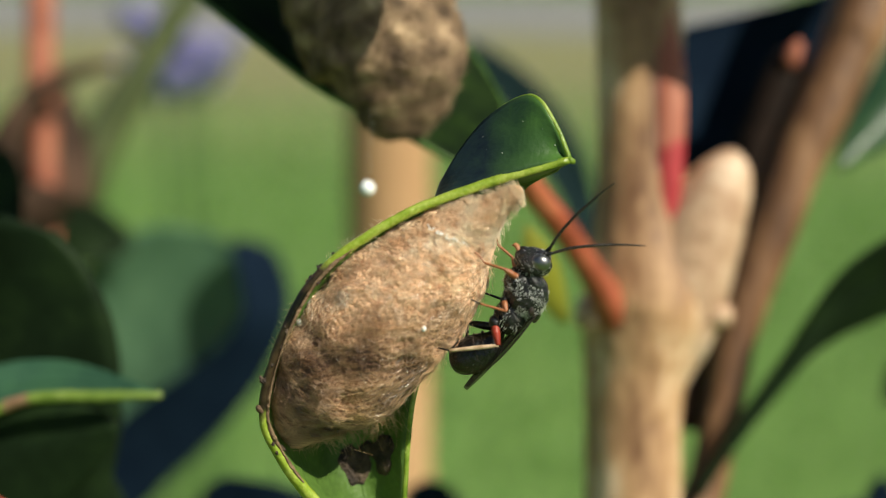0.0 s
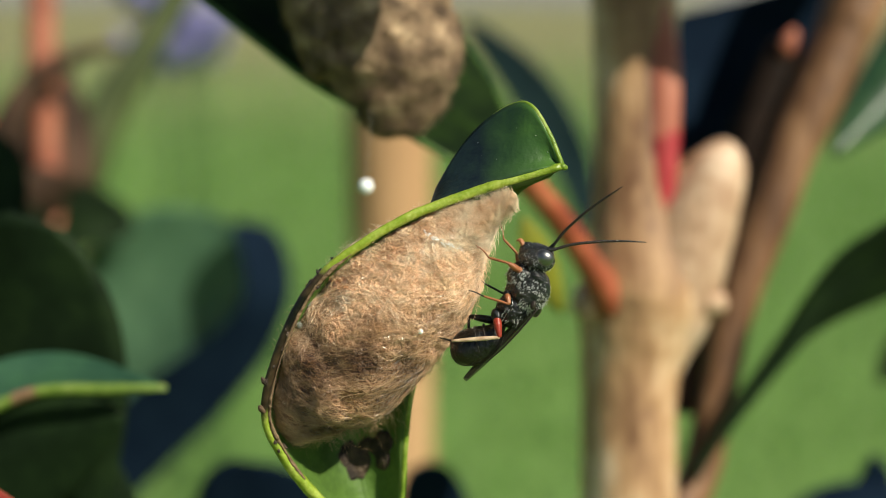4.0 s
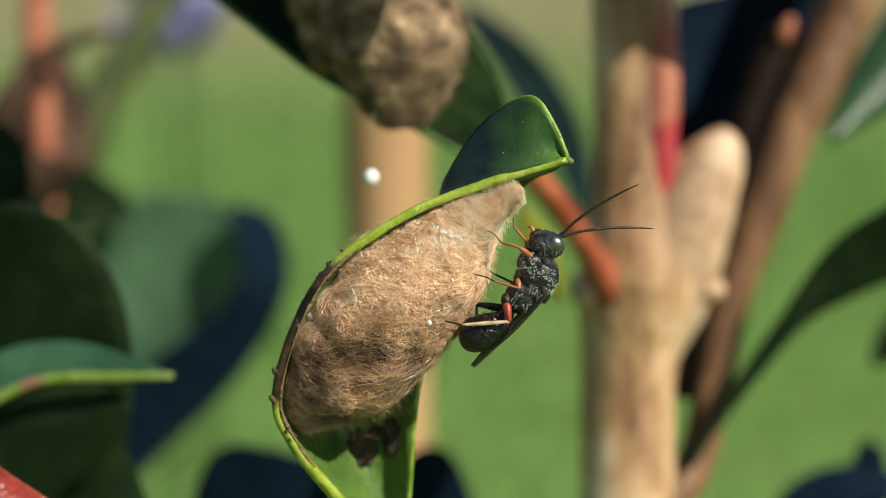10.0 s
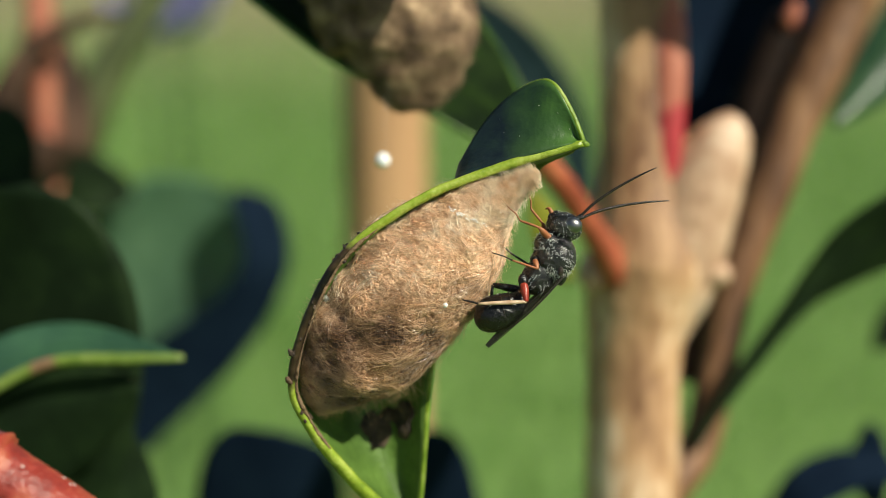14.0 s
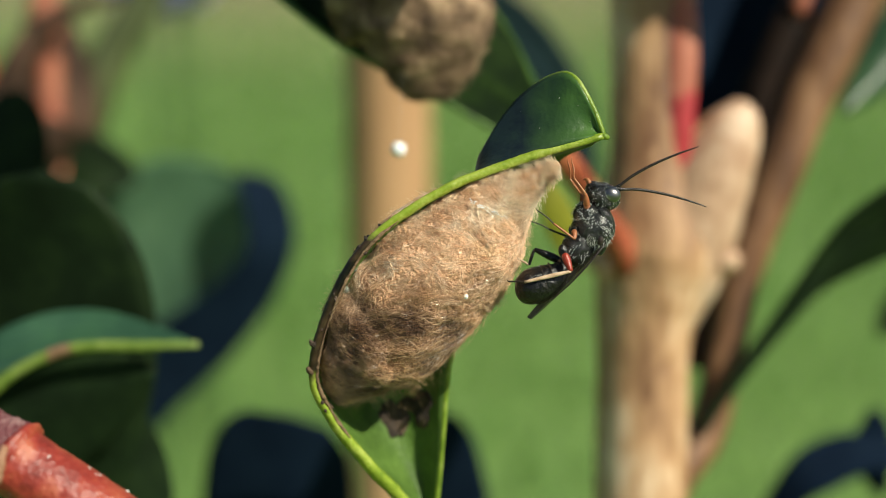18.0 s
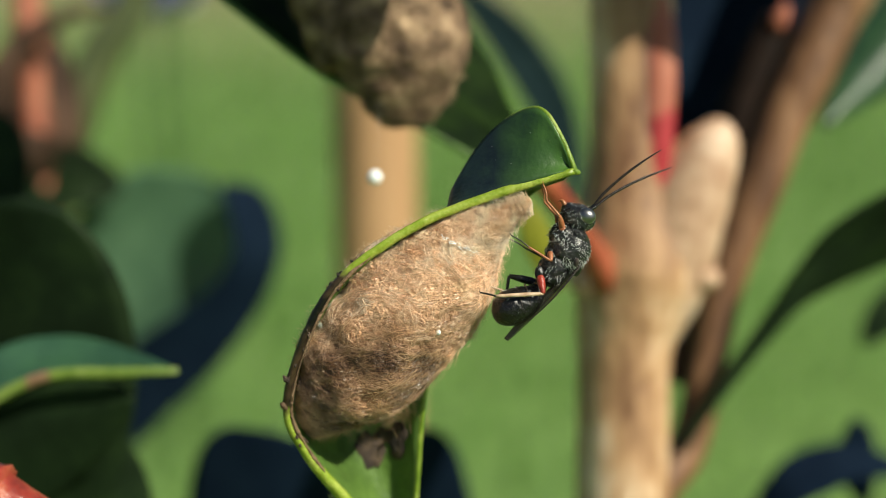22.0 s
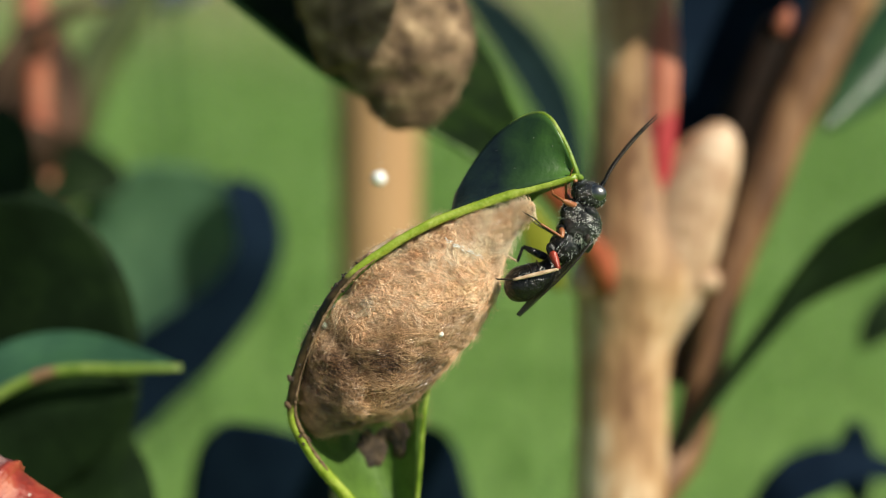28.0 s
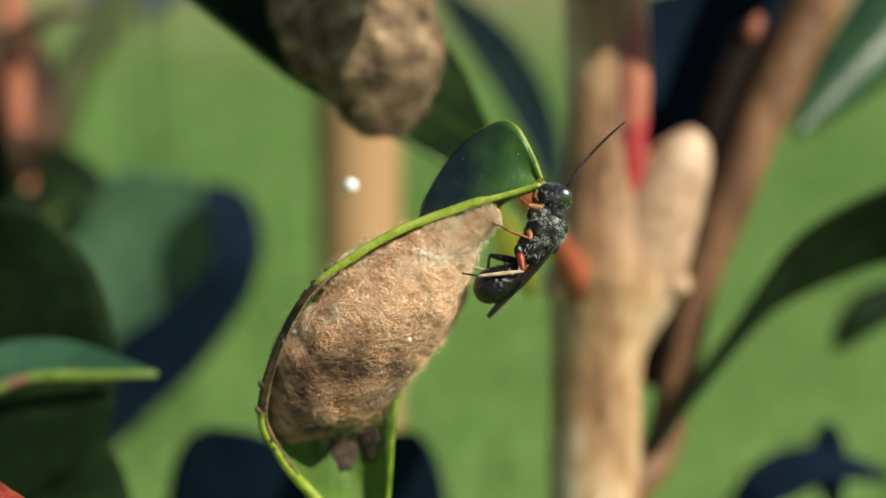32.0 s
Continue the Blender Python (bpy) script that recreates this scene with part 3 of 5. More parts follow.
def leaf(axis, width, side, mat, label="", cup=0.15, margin=None, rib=None, steps=26, cols=13, wave=0.0, sharp=1.0, thick=0.35, petiole=None):
    """A leaf blade along a curved axis. side: the direction across the blade; cup lifts both halves along the blade's normal."""
    c = spline(axis, steps)
    tan = unit(np.gradient(c, axis=0))
    s = np.array(side, float)
    s = unit(s - tan * (tan @ s)[:, None])
    nrm = np.cross(tan, s)
    u = np.linspace(0, 1, steps)
    w = width * np.sin(np.pi * np.clip(u, 0, 1) ** 0.85) ** (0.75 * sharp) + 0.02
    v = np.linspace(-1, 1, cols)
    rows = c[:, None] + s[:, None] * (w[:, None] * v[None])[..., None] + nrm[:, None] * (cup * w[:, None] * (np.abs(v) ** 1.4)[None] + wave * np.sin(u * 19)[:, None] * (np.abs(v) ** 2)[None])[..., None]
    blade = part("leaf", grid(rows), mat, shrub, label, thick)
    ribc = c + nrm * 0.12
    part("midrib", tube(list(ribc[::5]), list(np.linspace(0.42, 0.12, len(ribc[::5]))), 8, 24), rib or mat, blade)
    if margin:
        for e, nm in ((0, "leaf_margin"), (-1, "leaf_margin")):
            pts = rows[:, e]
            part(nm, tube(list(pts[::3]), [0.22] * len(pts[::3]), 8, 40), margin, blade)
    if petiole:
        part("petiole", tube([tuple(c[0]), *petiole], [0.7] * (1 + len(petiole)), 8, 16), rib or mat, blade)
    return blade


def blade(left, right, mat, label="", cup=0.1, rib=None, margin=None, steps=34, cols=15, thick=0.35, wave=0.0, onto=None, name="leaf"):
    """A leaf blade between its two edges (mm), bowed away from the viewer by cup times its width; wave ripples it along its length."""
    l, r = spline(left, steps), spline(right, steps)
    v, u = np.linspace(0, 1, cols)[None, :, None], np.linspace(0, 1, steps)[:, None, None]
    w = np.linalg.norm(r - l, axis=1)[:, None, None]
    rows = l[:, None] * (1 - v) + r[:, None] * v + np.array((0, 1.0, 0)) * (4 * v * (1 - v) * cup * w + wave * np.sin(u * 17) * (2 * v - 1) ** 2)
    ob = part(name, grid(rows), mat, onto or shrub, label, thick)
    if onto is None:
        c = rows[:, cols // 2] + np.array((0, -0.12, 0))
        part("midrib", tube(list(c[::5]), list(np.linspace(0.42, 0.12, len(c[::5]))), 8, 24), rib or mat, ob)
    for e in ((0, -1) if margin else ()):
        pts = rows[:, e]
        part("leaf_margin", tube(list(pts[::3]), [0.2] * len(pts[::3]), 8, 40), margin, ob)
    return ob


# main stem, its swollen node, the cut stub and the red scar
g = to_ground(0.012, 0.06)
stem = part("main_stem", tube(
    [g, (11.5, 42, -200), (13.9, 41, -60), (14.27, 40.6, -17.3), (14.36, 40.5, -8.6), (14.78, 40.5, -4.9), (15.3, 40.5, -2.2), (15.3, 40.5, 0.0), (14.95, 40.4, 3.0), (14.85, 40.3, 6.5), (14.8, 40.3, 13.0), (14.7, 40.3, 21.7), (13.8, 41, 48)],
    [7, 6, 4, 3.55, 3.6, 4.2, 4.75, 4.5, 3.7, 3.25, 3.15, 3.2, 2.6], 26, 130, 1, 0.012, 3), M["bark"], shrub, "tan woody main stem with a swollen node")
part("cut_stub", tube([(15.2, 41.4, -8.5), (15.9, 41.2, -5.2), (17.0, 40.6, -2.1), (18.2, 39.8, 1.15), (19.35, 39.2, 4.28), (20.3, 38.8, 6.6), (20.85, 38.6, 8.1), (21.05, 38.5, 9.1), (21.1, 38.5, 9.45)], [2.6, 3.4, 3.8, 3.5, 3.05, 2.5, 1.85, 0.95, 0.15], 24, 60, 1, 0.02, 4), M["bark_scar"], stem, "pale blunt wedge-shaped stub of a cut side shoot")
part("scar", tube([(15.9, 37.9, 2.4), (16.3, 37.75, 4.5), (16.5, 37.6, 9), (16.5, 37.6, 15), (16.3, 37.8, 19.5)], [0.2, 0.8, 1.1, 1.2, 0.6], 12, 30, 0.5), M["red_scar"], stem, "long red groove where the bark split")
part("scar_edge", tube([(15.3, 37.75, 2.2), (15.45, 37.5, 5), (15.55, 37.35, 10), (15.5, 37.35, 16), (15.4, 37.5, 20)], [0.15, 0.22, 0.2, 0.2, 0.15], 8, 30), M["purple_bark"], stem, "dark edge of split bark")
part("node_scar", ball((19.9, 38.9, -2.5), (1.3, 1.4, 1.2), 0, 14, 10, 0.3, 3), M["bark_scar"], stem)
part("node_scar", ball((10.9, 38.6, -2.6), (1.1, 1.5, 1.5), 0, 14, 10, 0.3, 5), M["bark_scar"], stem)
part("red_twig", tube([(13.0, 38, -3), (11.0, 36, 0.0), (8.6, 33.6, 3.2), (6.3, 31, 5.6), (4.6, 28.4, 7.6), (2.2, 24.5, 9.4)], [1.4, 1.0, 0.92, 0.88, 0.8, 0.7], 14, 40, 1, 0.02, 6), M["red_twig"], stem, "orange-red young side twig")

# brown branch rising to the right; the dark twig beside it carries the branch's shade in its colour
branch = part("side_branch", tube([(14.5, 42, -60), (16.0, 46, -26), (20.9, 48.5, -17.1), (22.6, 49.2, -10.6), (24.2, 49.3, -3.0), (27.0, 49.3, 4.6), (28.7, 49.3, 9.4), (31.0, 49.3, 14.2), (33.1, 49.4, 19.0), (35.0, 49.5, 23.8), (44, 51, 48)],
     [2.6, 2.2, 1.6, 1.6, 1.75, 2.0, 2.15, 2.35, 2.4, 2.6, 2.4], 16, 80, 1, 0.02, 7), M["bark_brown"], shrub, "reddish-brown side branch in half shade")
part("shaded_twig", tube([(20.6, 52, -12), (22.6, 52, -3), (25.4, 52, 7.5), (27.5, 51.6, 14), (28.9, 51.2, 18.6), (29.2, 51, 19.8)], [2.3, 2.5, 2.5, 2.1, 1.4, 0.3], 14, 40, 1, 0.03, 8), M["bark_shade"], branch, "twig with a pale broken tip, shade put into its dark colour")
part("broken_tip", ball((28.9, 49.6, 18.8), (0.7, 0.6, 1.3), 20, 12, 9, 0.2, 2), M["dull_twig"], branch)

# leaves behind; most carry their shade in a dark base colour
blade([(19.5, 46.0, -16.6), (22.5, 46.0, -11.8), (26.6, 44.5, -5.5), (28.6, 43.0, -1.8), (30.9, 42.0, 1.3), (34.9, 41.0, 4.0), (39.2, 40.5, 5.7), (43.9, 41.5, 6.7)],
      [(20.2, 46.0, -17.1), (23.4, 46.0, -12.5), (27.6, 46.0, -7.2), (30.3, 47.0, -4.9), (33.8, 47.5, -3.2), (37.6, 47.5, -1.6), (41.9, 46.5, 0.2), (44.1, 41.5, 6.3)], M["leaf_dark_shade"], "dark green shaded leaf tapering into a curved stalk", 0.03, M["leaf_dark_shade"])
leaf([(46.6, 80.0, -11.6), (50.1, 80.0, -7.8), (54.3, 80.0, -5.9), (58.0, 80.0, -6.5)], 2.3, (-0.3, 0.5, 0.8), M["leaf_dark_shade"], "dark green shaded leaf", 0.15)
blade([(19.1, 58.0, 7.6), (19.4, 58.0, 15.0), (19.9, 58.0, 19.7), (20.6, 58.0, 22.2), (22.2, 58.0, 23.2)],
      [(19.6, 58.0, 7.4), (26.2, 58.5, 8.9), (31.9, 59.0, 15.8), (34.6, 59.0, 21.5), (35.2, 58.0, 26.6)], M["leaf_navy_shade"], "dark blue-green leaf in deep shade", 0.05, thick=0.35)
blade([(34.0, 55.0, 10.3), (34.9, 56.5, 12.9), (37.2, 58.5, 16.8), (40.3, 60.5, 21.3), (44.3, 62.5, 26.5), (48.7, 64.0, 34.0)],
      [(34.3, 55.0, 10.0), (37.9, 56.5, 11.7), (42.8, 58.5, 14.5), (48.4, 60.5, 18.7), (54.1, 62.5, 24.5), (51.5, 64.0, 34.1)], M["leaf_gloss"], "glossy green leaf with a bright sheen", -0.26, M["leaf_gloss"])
leaf([(2.5, 132, 39), (12.5, 135, 29), (19.5, 138, 17.5), (24.0, 142, 2.5)], 3.6, (0.9, -0.3, 0.3), M["leaf_blue_shade"], "dark leaf in deep shade", 0.1)
leaf([(31, 72, -32), (35, 70, -26), (38.5, 70, -23.6), (43, 70, -22.6), (50, 70, -24)], 2.6, (0, 0.6, 0.8), M["leaf_navy_shade"], "dark leaf low in the shade", 0.15)
leaf([(45, 74, -28), (43.5, 72, -22), (42.5, 70, -18)], 2.2, (1, 0.3, 0.1), M["leaf_navy_shade"], "dark leaf low in the shade", 0.15)
leaf([(-19, 72, -44), (-17.6, 68, -32), (-16.6, 64.5, -23), (-15.6, 62.5, -18.0)], 7.4, (1, -0.1, 0.05), M["leaf_navy_shade"], "dark blue-green leaf in deep shade", 0.1, sharp=0.4)
leaf([(1.5, 72, -44), (0.6, 68, -32), (-0.6, 64.5, -23), (-1.2, 62.5, -17.7)], 3.7, (1, -0.1, 0.1), M["leaf_navy_shade"], "dark blue-green leaf in deep shade", 0.1, sharp=0.5)
heart = blade([(-64.5, 136.0, -47.7), (-62.5, 135.0, -30.2), (-59.9, 132.0, -14.5), (-55.0, 128.0, -0.8), (-48.9, 125.0, 6.2), (-42.0, 123.4, 9.6), (-34.0, 123.4, 8.9), (-30.8, 123.4, 7.0)],
              [(-63.7, 136.0, -48.1), (-54.0, 135.0, -38.0), (-42.3, 132.0, -27.2), (-34.0, 128.0, -18.6), (-27.9, 125.0, -10.5), (-25.3, 122.5, -3.1), (-26.1, 122.0, 3.4), (-30.4, 123.3, 7.0)], M["leaf_pale_sheen"], "broad heart-shaped green leaf, its bluish sheen put into the colour", 0.12)
# self-shade on the leaf's right side put into a dark blade
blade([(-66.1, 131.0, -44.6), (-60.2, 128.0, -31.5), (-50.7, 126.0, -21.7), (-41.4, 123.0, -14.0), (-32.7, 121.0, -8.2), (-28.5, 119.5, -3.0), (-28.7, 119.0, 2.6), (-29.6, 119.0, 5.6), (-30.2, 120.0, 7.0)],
      [(-62.6, 133.0, -47.7), (-49.5, 131.0, -35.9), (-40.1, 129.0, -27.0), (-32.3, 127.0, -19.6), (-25.6, 125.0, -11.0), (-22.3, 123.0, -3.2), (-22.6, 122.5, 2.6), (-24.9, 122.0, 6.6), (-29.2, 121.0, 7.8)], M["leaf_navy_shade"], "rolled leaf edge, its self-shade put into dark blue-green", 0.02, onto=heart, name="rolled_edge")
leaf([(-33, 34, -26), (-29, 30, -14), (-26.6, 26.8, -4.5), (-26.2, 23.8, 3.2)], 7.6, (0.95, -0.2, -0.15), M["leaf_dark_shade"], "large dark green shaded leaf", 0.15, sharp=0.55)
leaf([(-46, 47, -10), (-40, 46, -1), (-36.5, 45, 5), (-34.5, 44.5, 10.5)], 4.4, (0.8, -0.15, -0.5), M["leaf_dark_shade"], "dark green shaded leaf", 0.15, sharp=0.6)
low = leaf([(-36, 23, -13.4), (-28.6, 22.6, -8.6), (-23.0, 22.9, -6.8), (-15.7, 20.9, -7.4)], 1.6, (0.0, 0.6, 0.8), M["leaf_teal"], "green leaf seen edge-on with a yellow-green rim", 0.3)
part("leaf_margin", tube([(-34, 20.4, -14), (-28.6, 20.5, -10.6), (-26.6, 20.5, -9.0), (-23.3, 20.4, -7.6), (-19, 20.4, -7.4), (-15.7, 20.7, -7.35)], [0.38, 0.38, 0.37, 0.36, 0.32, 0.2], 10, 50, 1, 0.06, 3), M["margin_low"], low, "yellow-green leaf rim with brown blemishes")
leaf([(-38, 26, -20), (-31, 24, -14.5), (-25, 23, -11.5), (-18.5, 22, -9.0)], 5.0, (0.25, 0.25, -0.95), M["leaf_dark_shade"], "dark green shaded leaf", 0.2)
leaf([(-34, 34, -34), (-28, 32, -26), (-24, 31, -19), (-22, 30, -12)], 5.5, (0.9, 0.2, -0.4), M["leaf_dark_shade"], "dark green shaded leaf", 0.2)

leaf([(8.6, 33.5, -3), (7.4, 31.5, -0.6), (6.5, 30.2, 1.4), (5.8, 29.6, 3.2)], 1.1, (0.8, 0.2, 0.4), M["yellow_leaf"], "small yellow-green young leaf", 0.2)

# foliage over the stem, added out of view, which shades its top
crown = part("side_twig", tube([(13.4, 41, 48), (18, 34, 40), (23, 28, 33), (27, 24, 29)], [1.4, 1.1, 0.9, 0.6], 10, 24), M["red_twig"], shrub)
blade([(31, 23.8, 40), (23, 23.8, 38), (18.5, 23.8, 33), (18.5, 23.8, 28), (20.5, 23.8, 23.6)], [(31.5, 23.8, 40), (38, 23.8, 38.5), (39, 23.8, 37), (33, 23.8, 32.2), (20.8, 23.8, 23.6)], M["leaf_dark_shade"], "dark green leaf shading the stem", 0.05)
leaf([(24, 27, 33), (30, 27, 30), (36, 29, 30), (42, 32, 33)], 5, (0.1, 0.55, 0.8), M["leaf_up_shade"], "green leaf shading the stem", 0.15)

# unseen leaf added to throw shade on the older cocoon
leaf([(2.0, 2.5, 36.5), (3.9, 2.2, 31.5), (5.6, 2.0, 26.5), (7.4, 2.0, 22.0)], 3.3, (0.8, 0.55, 0.1), M["leaf_up_shade"], "unseen green leaf added to shade an old cocoon", 0.15, wave=0.6, petiole=[(8, 12, 40), (13.4, 41, 47)])

# twigs far behind on the left
part("side_twig", tube([(-55.1, 119.0, -72.7), (-53.9, 117.6, -14.7), (-54.2, 116.1, 8.5), (-55.1, 116.1, 17.2), (-55.5, 116.1, 24.4), (-56.0, 116.1, 33.1), (-56.5, 116.8, 60.7)], [2.03, 1.89, 1.74, 1.74, 1.89, 2.03, 1.59], 12, 44, 1, 0.03, 9), M["dull_twig"], shrub, "dull reddish upright twig")
part("side_twig", tube([(-60.9, 116.1, -58.2), (-61.8, 113.9, 4.1), (-63.2, 113.2, 17.2), (-64.5, 113.2, 25.1), (-65.1, 113.2, 33.1), (-65.2, 113.2, 63.6)], [1.74, 1.74, 1.74, 1.81, 1.74, 1.45], 12, 40, 1, 0.03, 13), M["red_twig"], shrub, "dark red upright twig")
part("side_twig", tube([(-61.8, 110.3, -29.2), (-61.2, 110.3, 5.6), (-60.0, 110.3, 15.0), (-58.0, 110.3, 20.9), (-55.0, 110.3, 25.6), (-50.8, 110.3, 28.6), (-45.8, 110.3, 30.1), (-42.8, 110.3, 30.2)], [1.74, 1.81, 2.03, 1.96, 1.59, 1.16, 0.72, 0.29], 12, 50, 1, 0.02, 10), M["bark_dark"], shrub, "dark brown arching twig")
part("side_twig", tube([(-66.7, 136.4, -43.7), (-59.4, 139.3, 5.6), (-56.5, 139.3, 17.0), (-52.9, 139.3, 26.9), (-47.0, 139.3, 36.6), (-34.8, 140.8, 57.8)], [3.2, 3.2, 3.2, 3.1, 2.7, 2.2], 12, 40, 1, 0.02, 11), M["green_twig"], shrub, "thin green twig")
leaf([(-60.9, 108.9, 3.4), (-56.5, 108.1, 7.8), (-52.2, 107.4, 10.8), (-48.7, 107.4, 12.8)], 3.8, (0.5, 0.4, -0.8), M["bark_dark"], "shrivelled brown leaf", 0.5, wave=0.4)
leaf([(-72.5, 113.2, 12.8), (-68.1, 111.8, 12.2), (-64.5, 111.0, 9.9), (-60.9, 110.3, 5.6)], 2.5, (0.3, 0.4, 0.8), M["red_twig"], "shrivelled orange-brown leaf", 0.5, wave=0.4)
leaf([(-72.5, 110.3, 2.7), (-63.8, 108.9, 5.6), (-58.0, 107.4, 5.9), (-49.3, 106.0, 4.8)], 5.2, (0.1, 0.3, 0.9), M["leaf_dark_shade"], "dark green shaded leaf", 0.3, wave=0.3)

leaf([(-75.4, 119.0, 1.2), (-66.7, 117.6, 4.8), (-58.0, 116.1, 7.8), (-47.9, 114.7, 5.6)], 6.7, (0.1, 0.2, 0.95), M["leaf_dark_shade"], "dark green shaded leaf", 0.3, wave=0.3, sharp=0.7)
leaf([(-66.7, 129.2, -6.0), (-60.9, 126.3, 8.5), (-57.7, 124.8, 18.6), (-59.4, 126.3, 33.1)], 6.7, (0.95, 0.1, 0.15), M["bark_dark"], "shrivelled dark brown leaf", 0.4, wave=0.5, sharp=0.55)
leaf([(-69.6, 124.8, -6.0), (-60.9, 123.4, 1.9), (-53.6, 121.9, 7.8), (-44.2, 121.9, 7.0)], 6.1, (-0.2, 0.2, 0.95), M["leaf_dark_shade"], "dark green shaded leaf", 0.3, wave=0.3, sharp=0.7)
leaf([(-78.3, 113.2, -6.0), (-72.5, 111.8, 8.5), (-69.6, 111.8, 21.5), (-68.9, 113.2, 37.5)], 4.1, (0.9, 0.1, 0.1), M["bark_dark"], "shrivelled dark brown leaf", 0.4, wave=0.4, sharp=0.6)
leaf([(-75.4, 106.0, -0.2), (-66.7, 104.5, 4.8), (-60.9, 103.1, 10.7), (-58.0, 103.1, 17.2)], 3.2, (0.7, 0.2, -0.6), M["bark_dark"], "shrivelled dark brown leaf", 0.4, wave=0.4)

# near red twig, low on the left
rt = part("near_twig", tube([(-17.9, -5, -9.3), (-17.2, -5.05, -9.8), (-14.1, -5.0, -11.8), (-8, -4, -16.6), (4, 16, -40), (13.4, 41, -70)], [1.5, 1.36, 1.3, 1.35, 1.5, 1.8], 20, 90, 1, 0.012, 12), M["red_near"], shrub, "shiny red young twig with a node")
part("twig_end", tube([(-17.7, -5, -9.4), (-18.6, -4.9, -8.9), (-19.6, -4.6, -8.4), (-20.8, -4.3, -8.0), (-22.6, -4, -7.6), (-27, -3, -7.0)], [1.45, 1.3, 1.35, 1.3, 1.1, 0.9], 18, 40, 1, 0.05, 14), M["purple_bark"], rt, "dark purple dry twig end with pale bloom")
part("node_ridge", tube([(-18.05, -4.98, -9.2), (-17.85, -5, -9.33), (-17.6, -5.02, -9.5)], [1.4, 1.62, 1.42], 20, 7, 1, 0.04, 15), M["red_near"], rt)
part("node_crack", tube([(-17.6, -6.5, -8.6), (-17.75, -6.62, -9.2), (-17.9, -6.5, -10.0)], [0.12, 0.22, 0.15], 8, 12, 1, 0.2, 16), M["bark_scar"], rt, "pale corky crack in the node")
part("twig_bud", tube([(-18.6, -5.7, -9.8), (-19.3, -5.9, -9.75), (-20.0, -5.8, -9.5), (-20.5, -5.6, -9.3)], [0.35, 0.55, 0.42, 0.08], 12, 16), M["leg_orange"], rt, "small orange bud")
rng = np.random.default_rng(21)
for k in range(46):
    u, a = rng.uniform(0, 1), rng.uniform(-0.6, 1.9)
    c = np.array((-17.2, -5.05, -9.8)) * (1 - u) + np.array((-12.4, -4.9, -12.9)) * u
    d = np.array((0.55 * math.sin(a), -math.cos(a), 0.83 * math.sin(a)))
    part("lenticel", ball(c + d * 1.33, (0.07, 0.05, 0.05), rng.uniform(0, 90), 7, 5), M["hair"], rt)

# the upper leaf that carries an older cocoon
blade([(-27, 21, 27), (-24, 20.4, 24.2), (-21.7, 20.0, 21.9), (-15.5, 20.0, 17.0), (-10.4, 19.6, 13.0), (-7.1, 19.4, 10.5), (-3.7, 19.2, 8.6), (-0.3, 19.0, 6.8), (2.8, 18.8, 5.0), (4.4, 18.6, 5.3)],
      [(-24, 22, 31), (-10.5, 29.0, 34.9), (-6.8, 29.0, 30.0), (-3.0, 29.0, 23.3), (-0.3, 28.5, 18.3), (1.6, 27.5, 14.8), (3.3, 26.0, 11.9), (4.3, 24.0, 9.3), (4.8, 21.5, 7.4), (4.8, 19.5, 5.7)], M["leaf_up_shade"], "dark green leaf carrying a cocoon", 0.06, None, M["margin_up"])


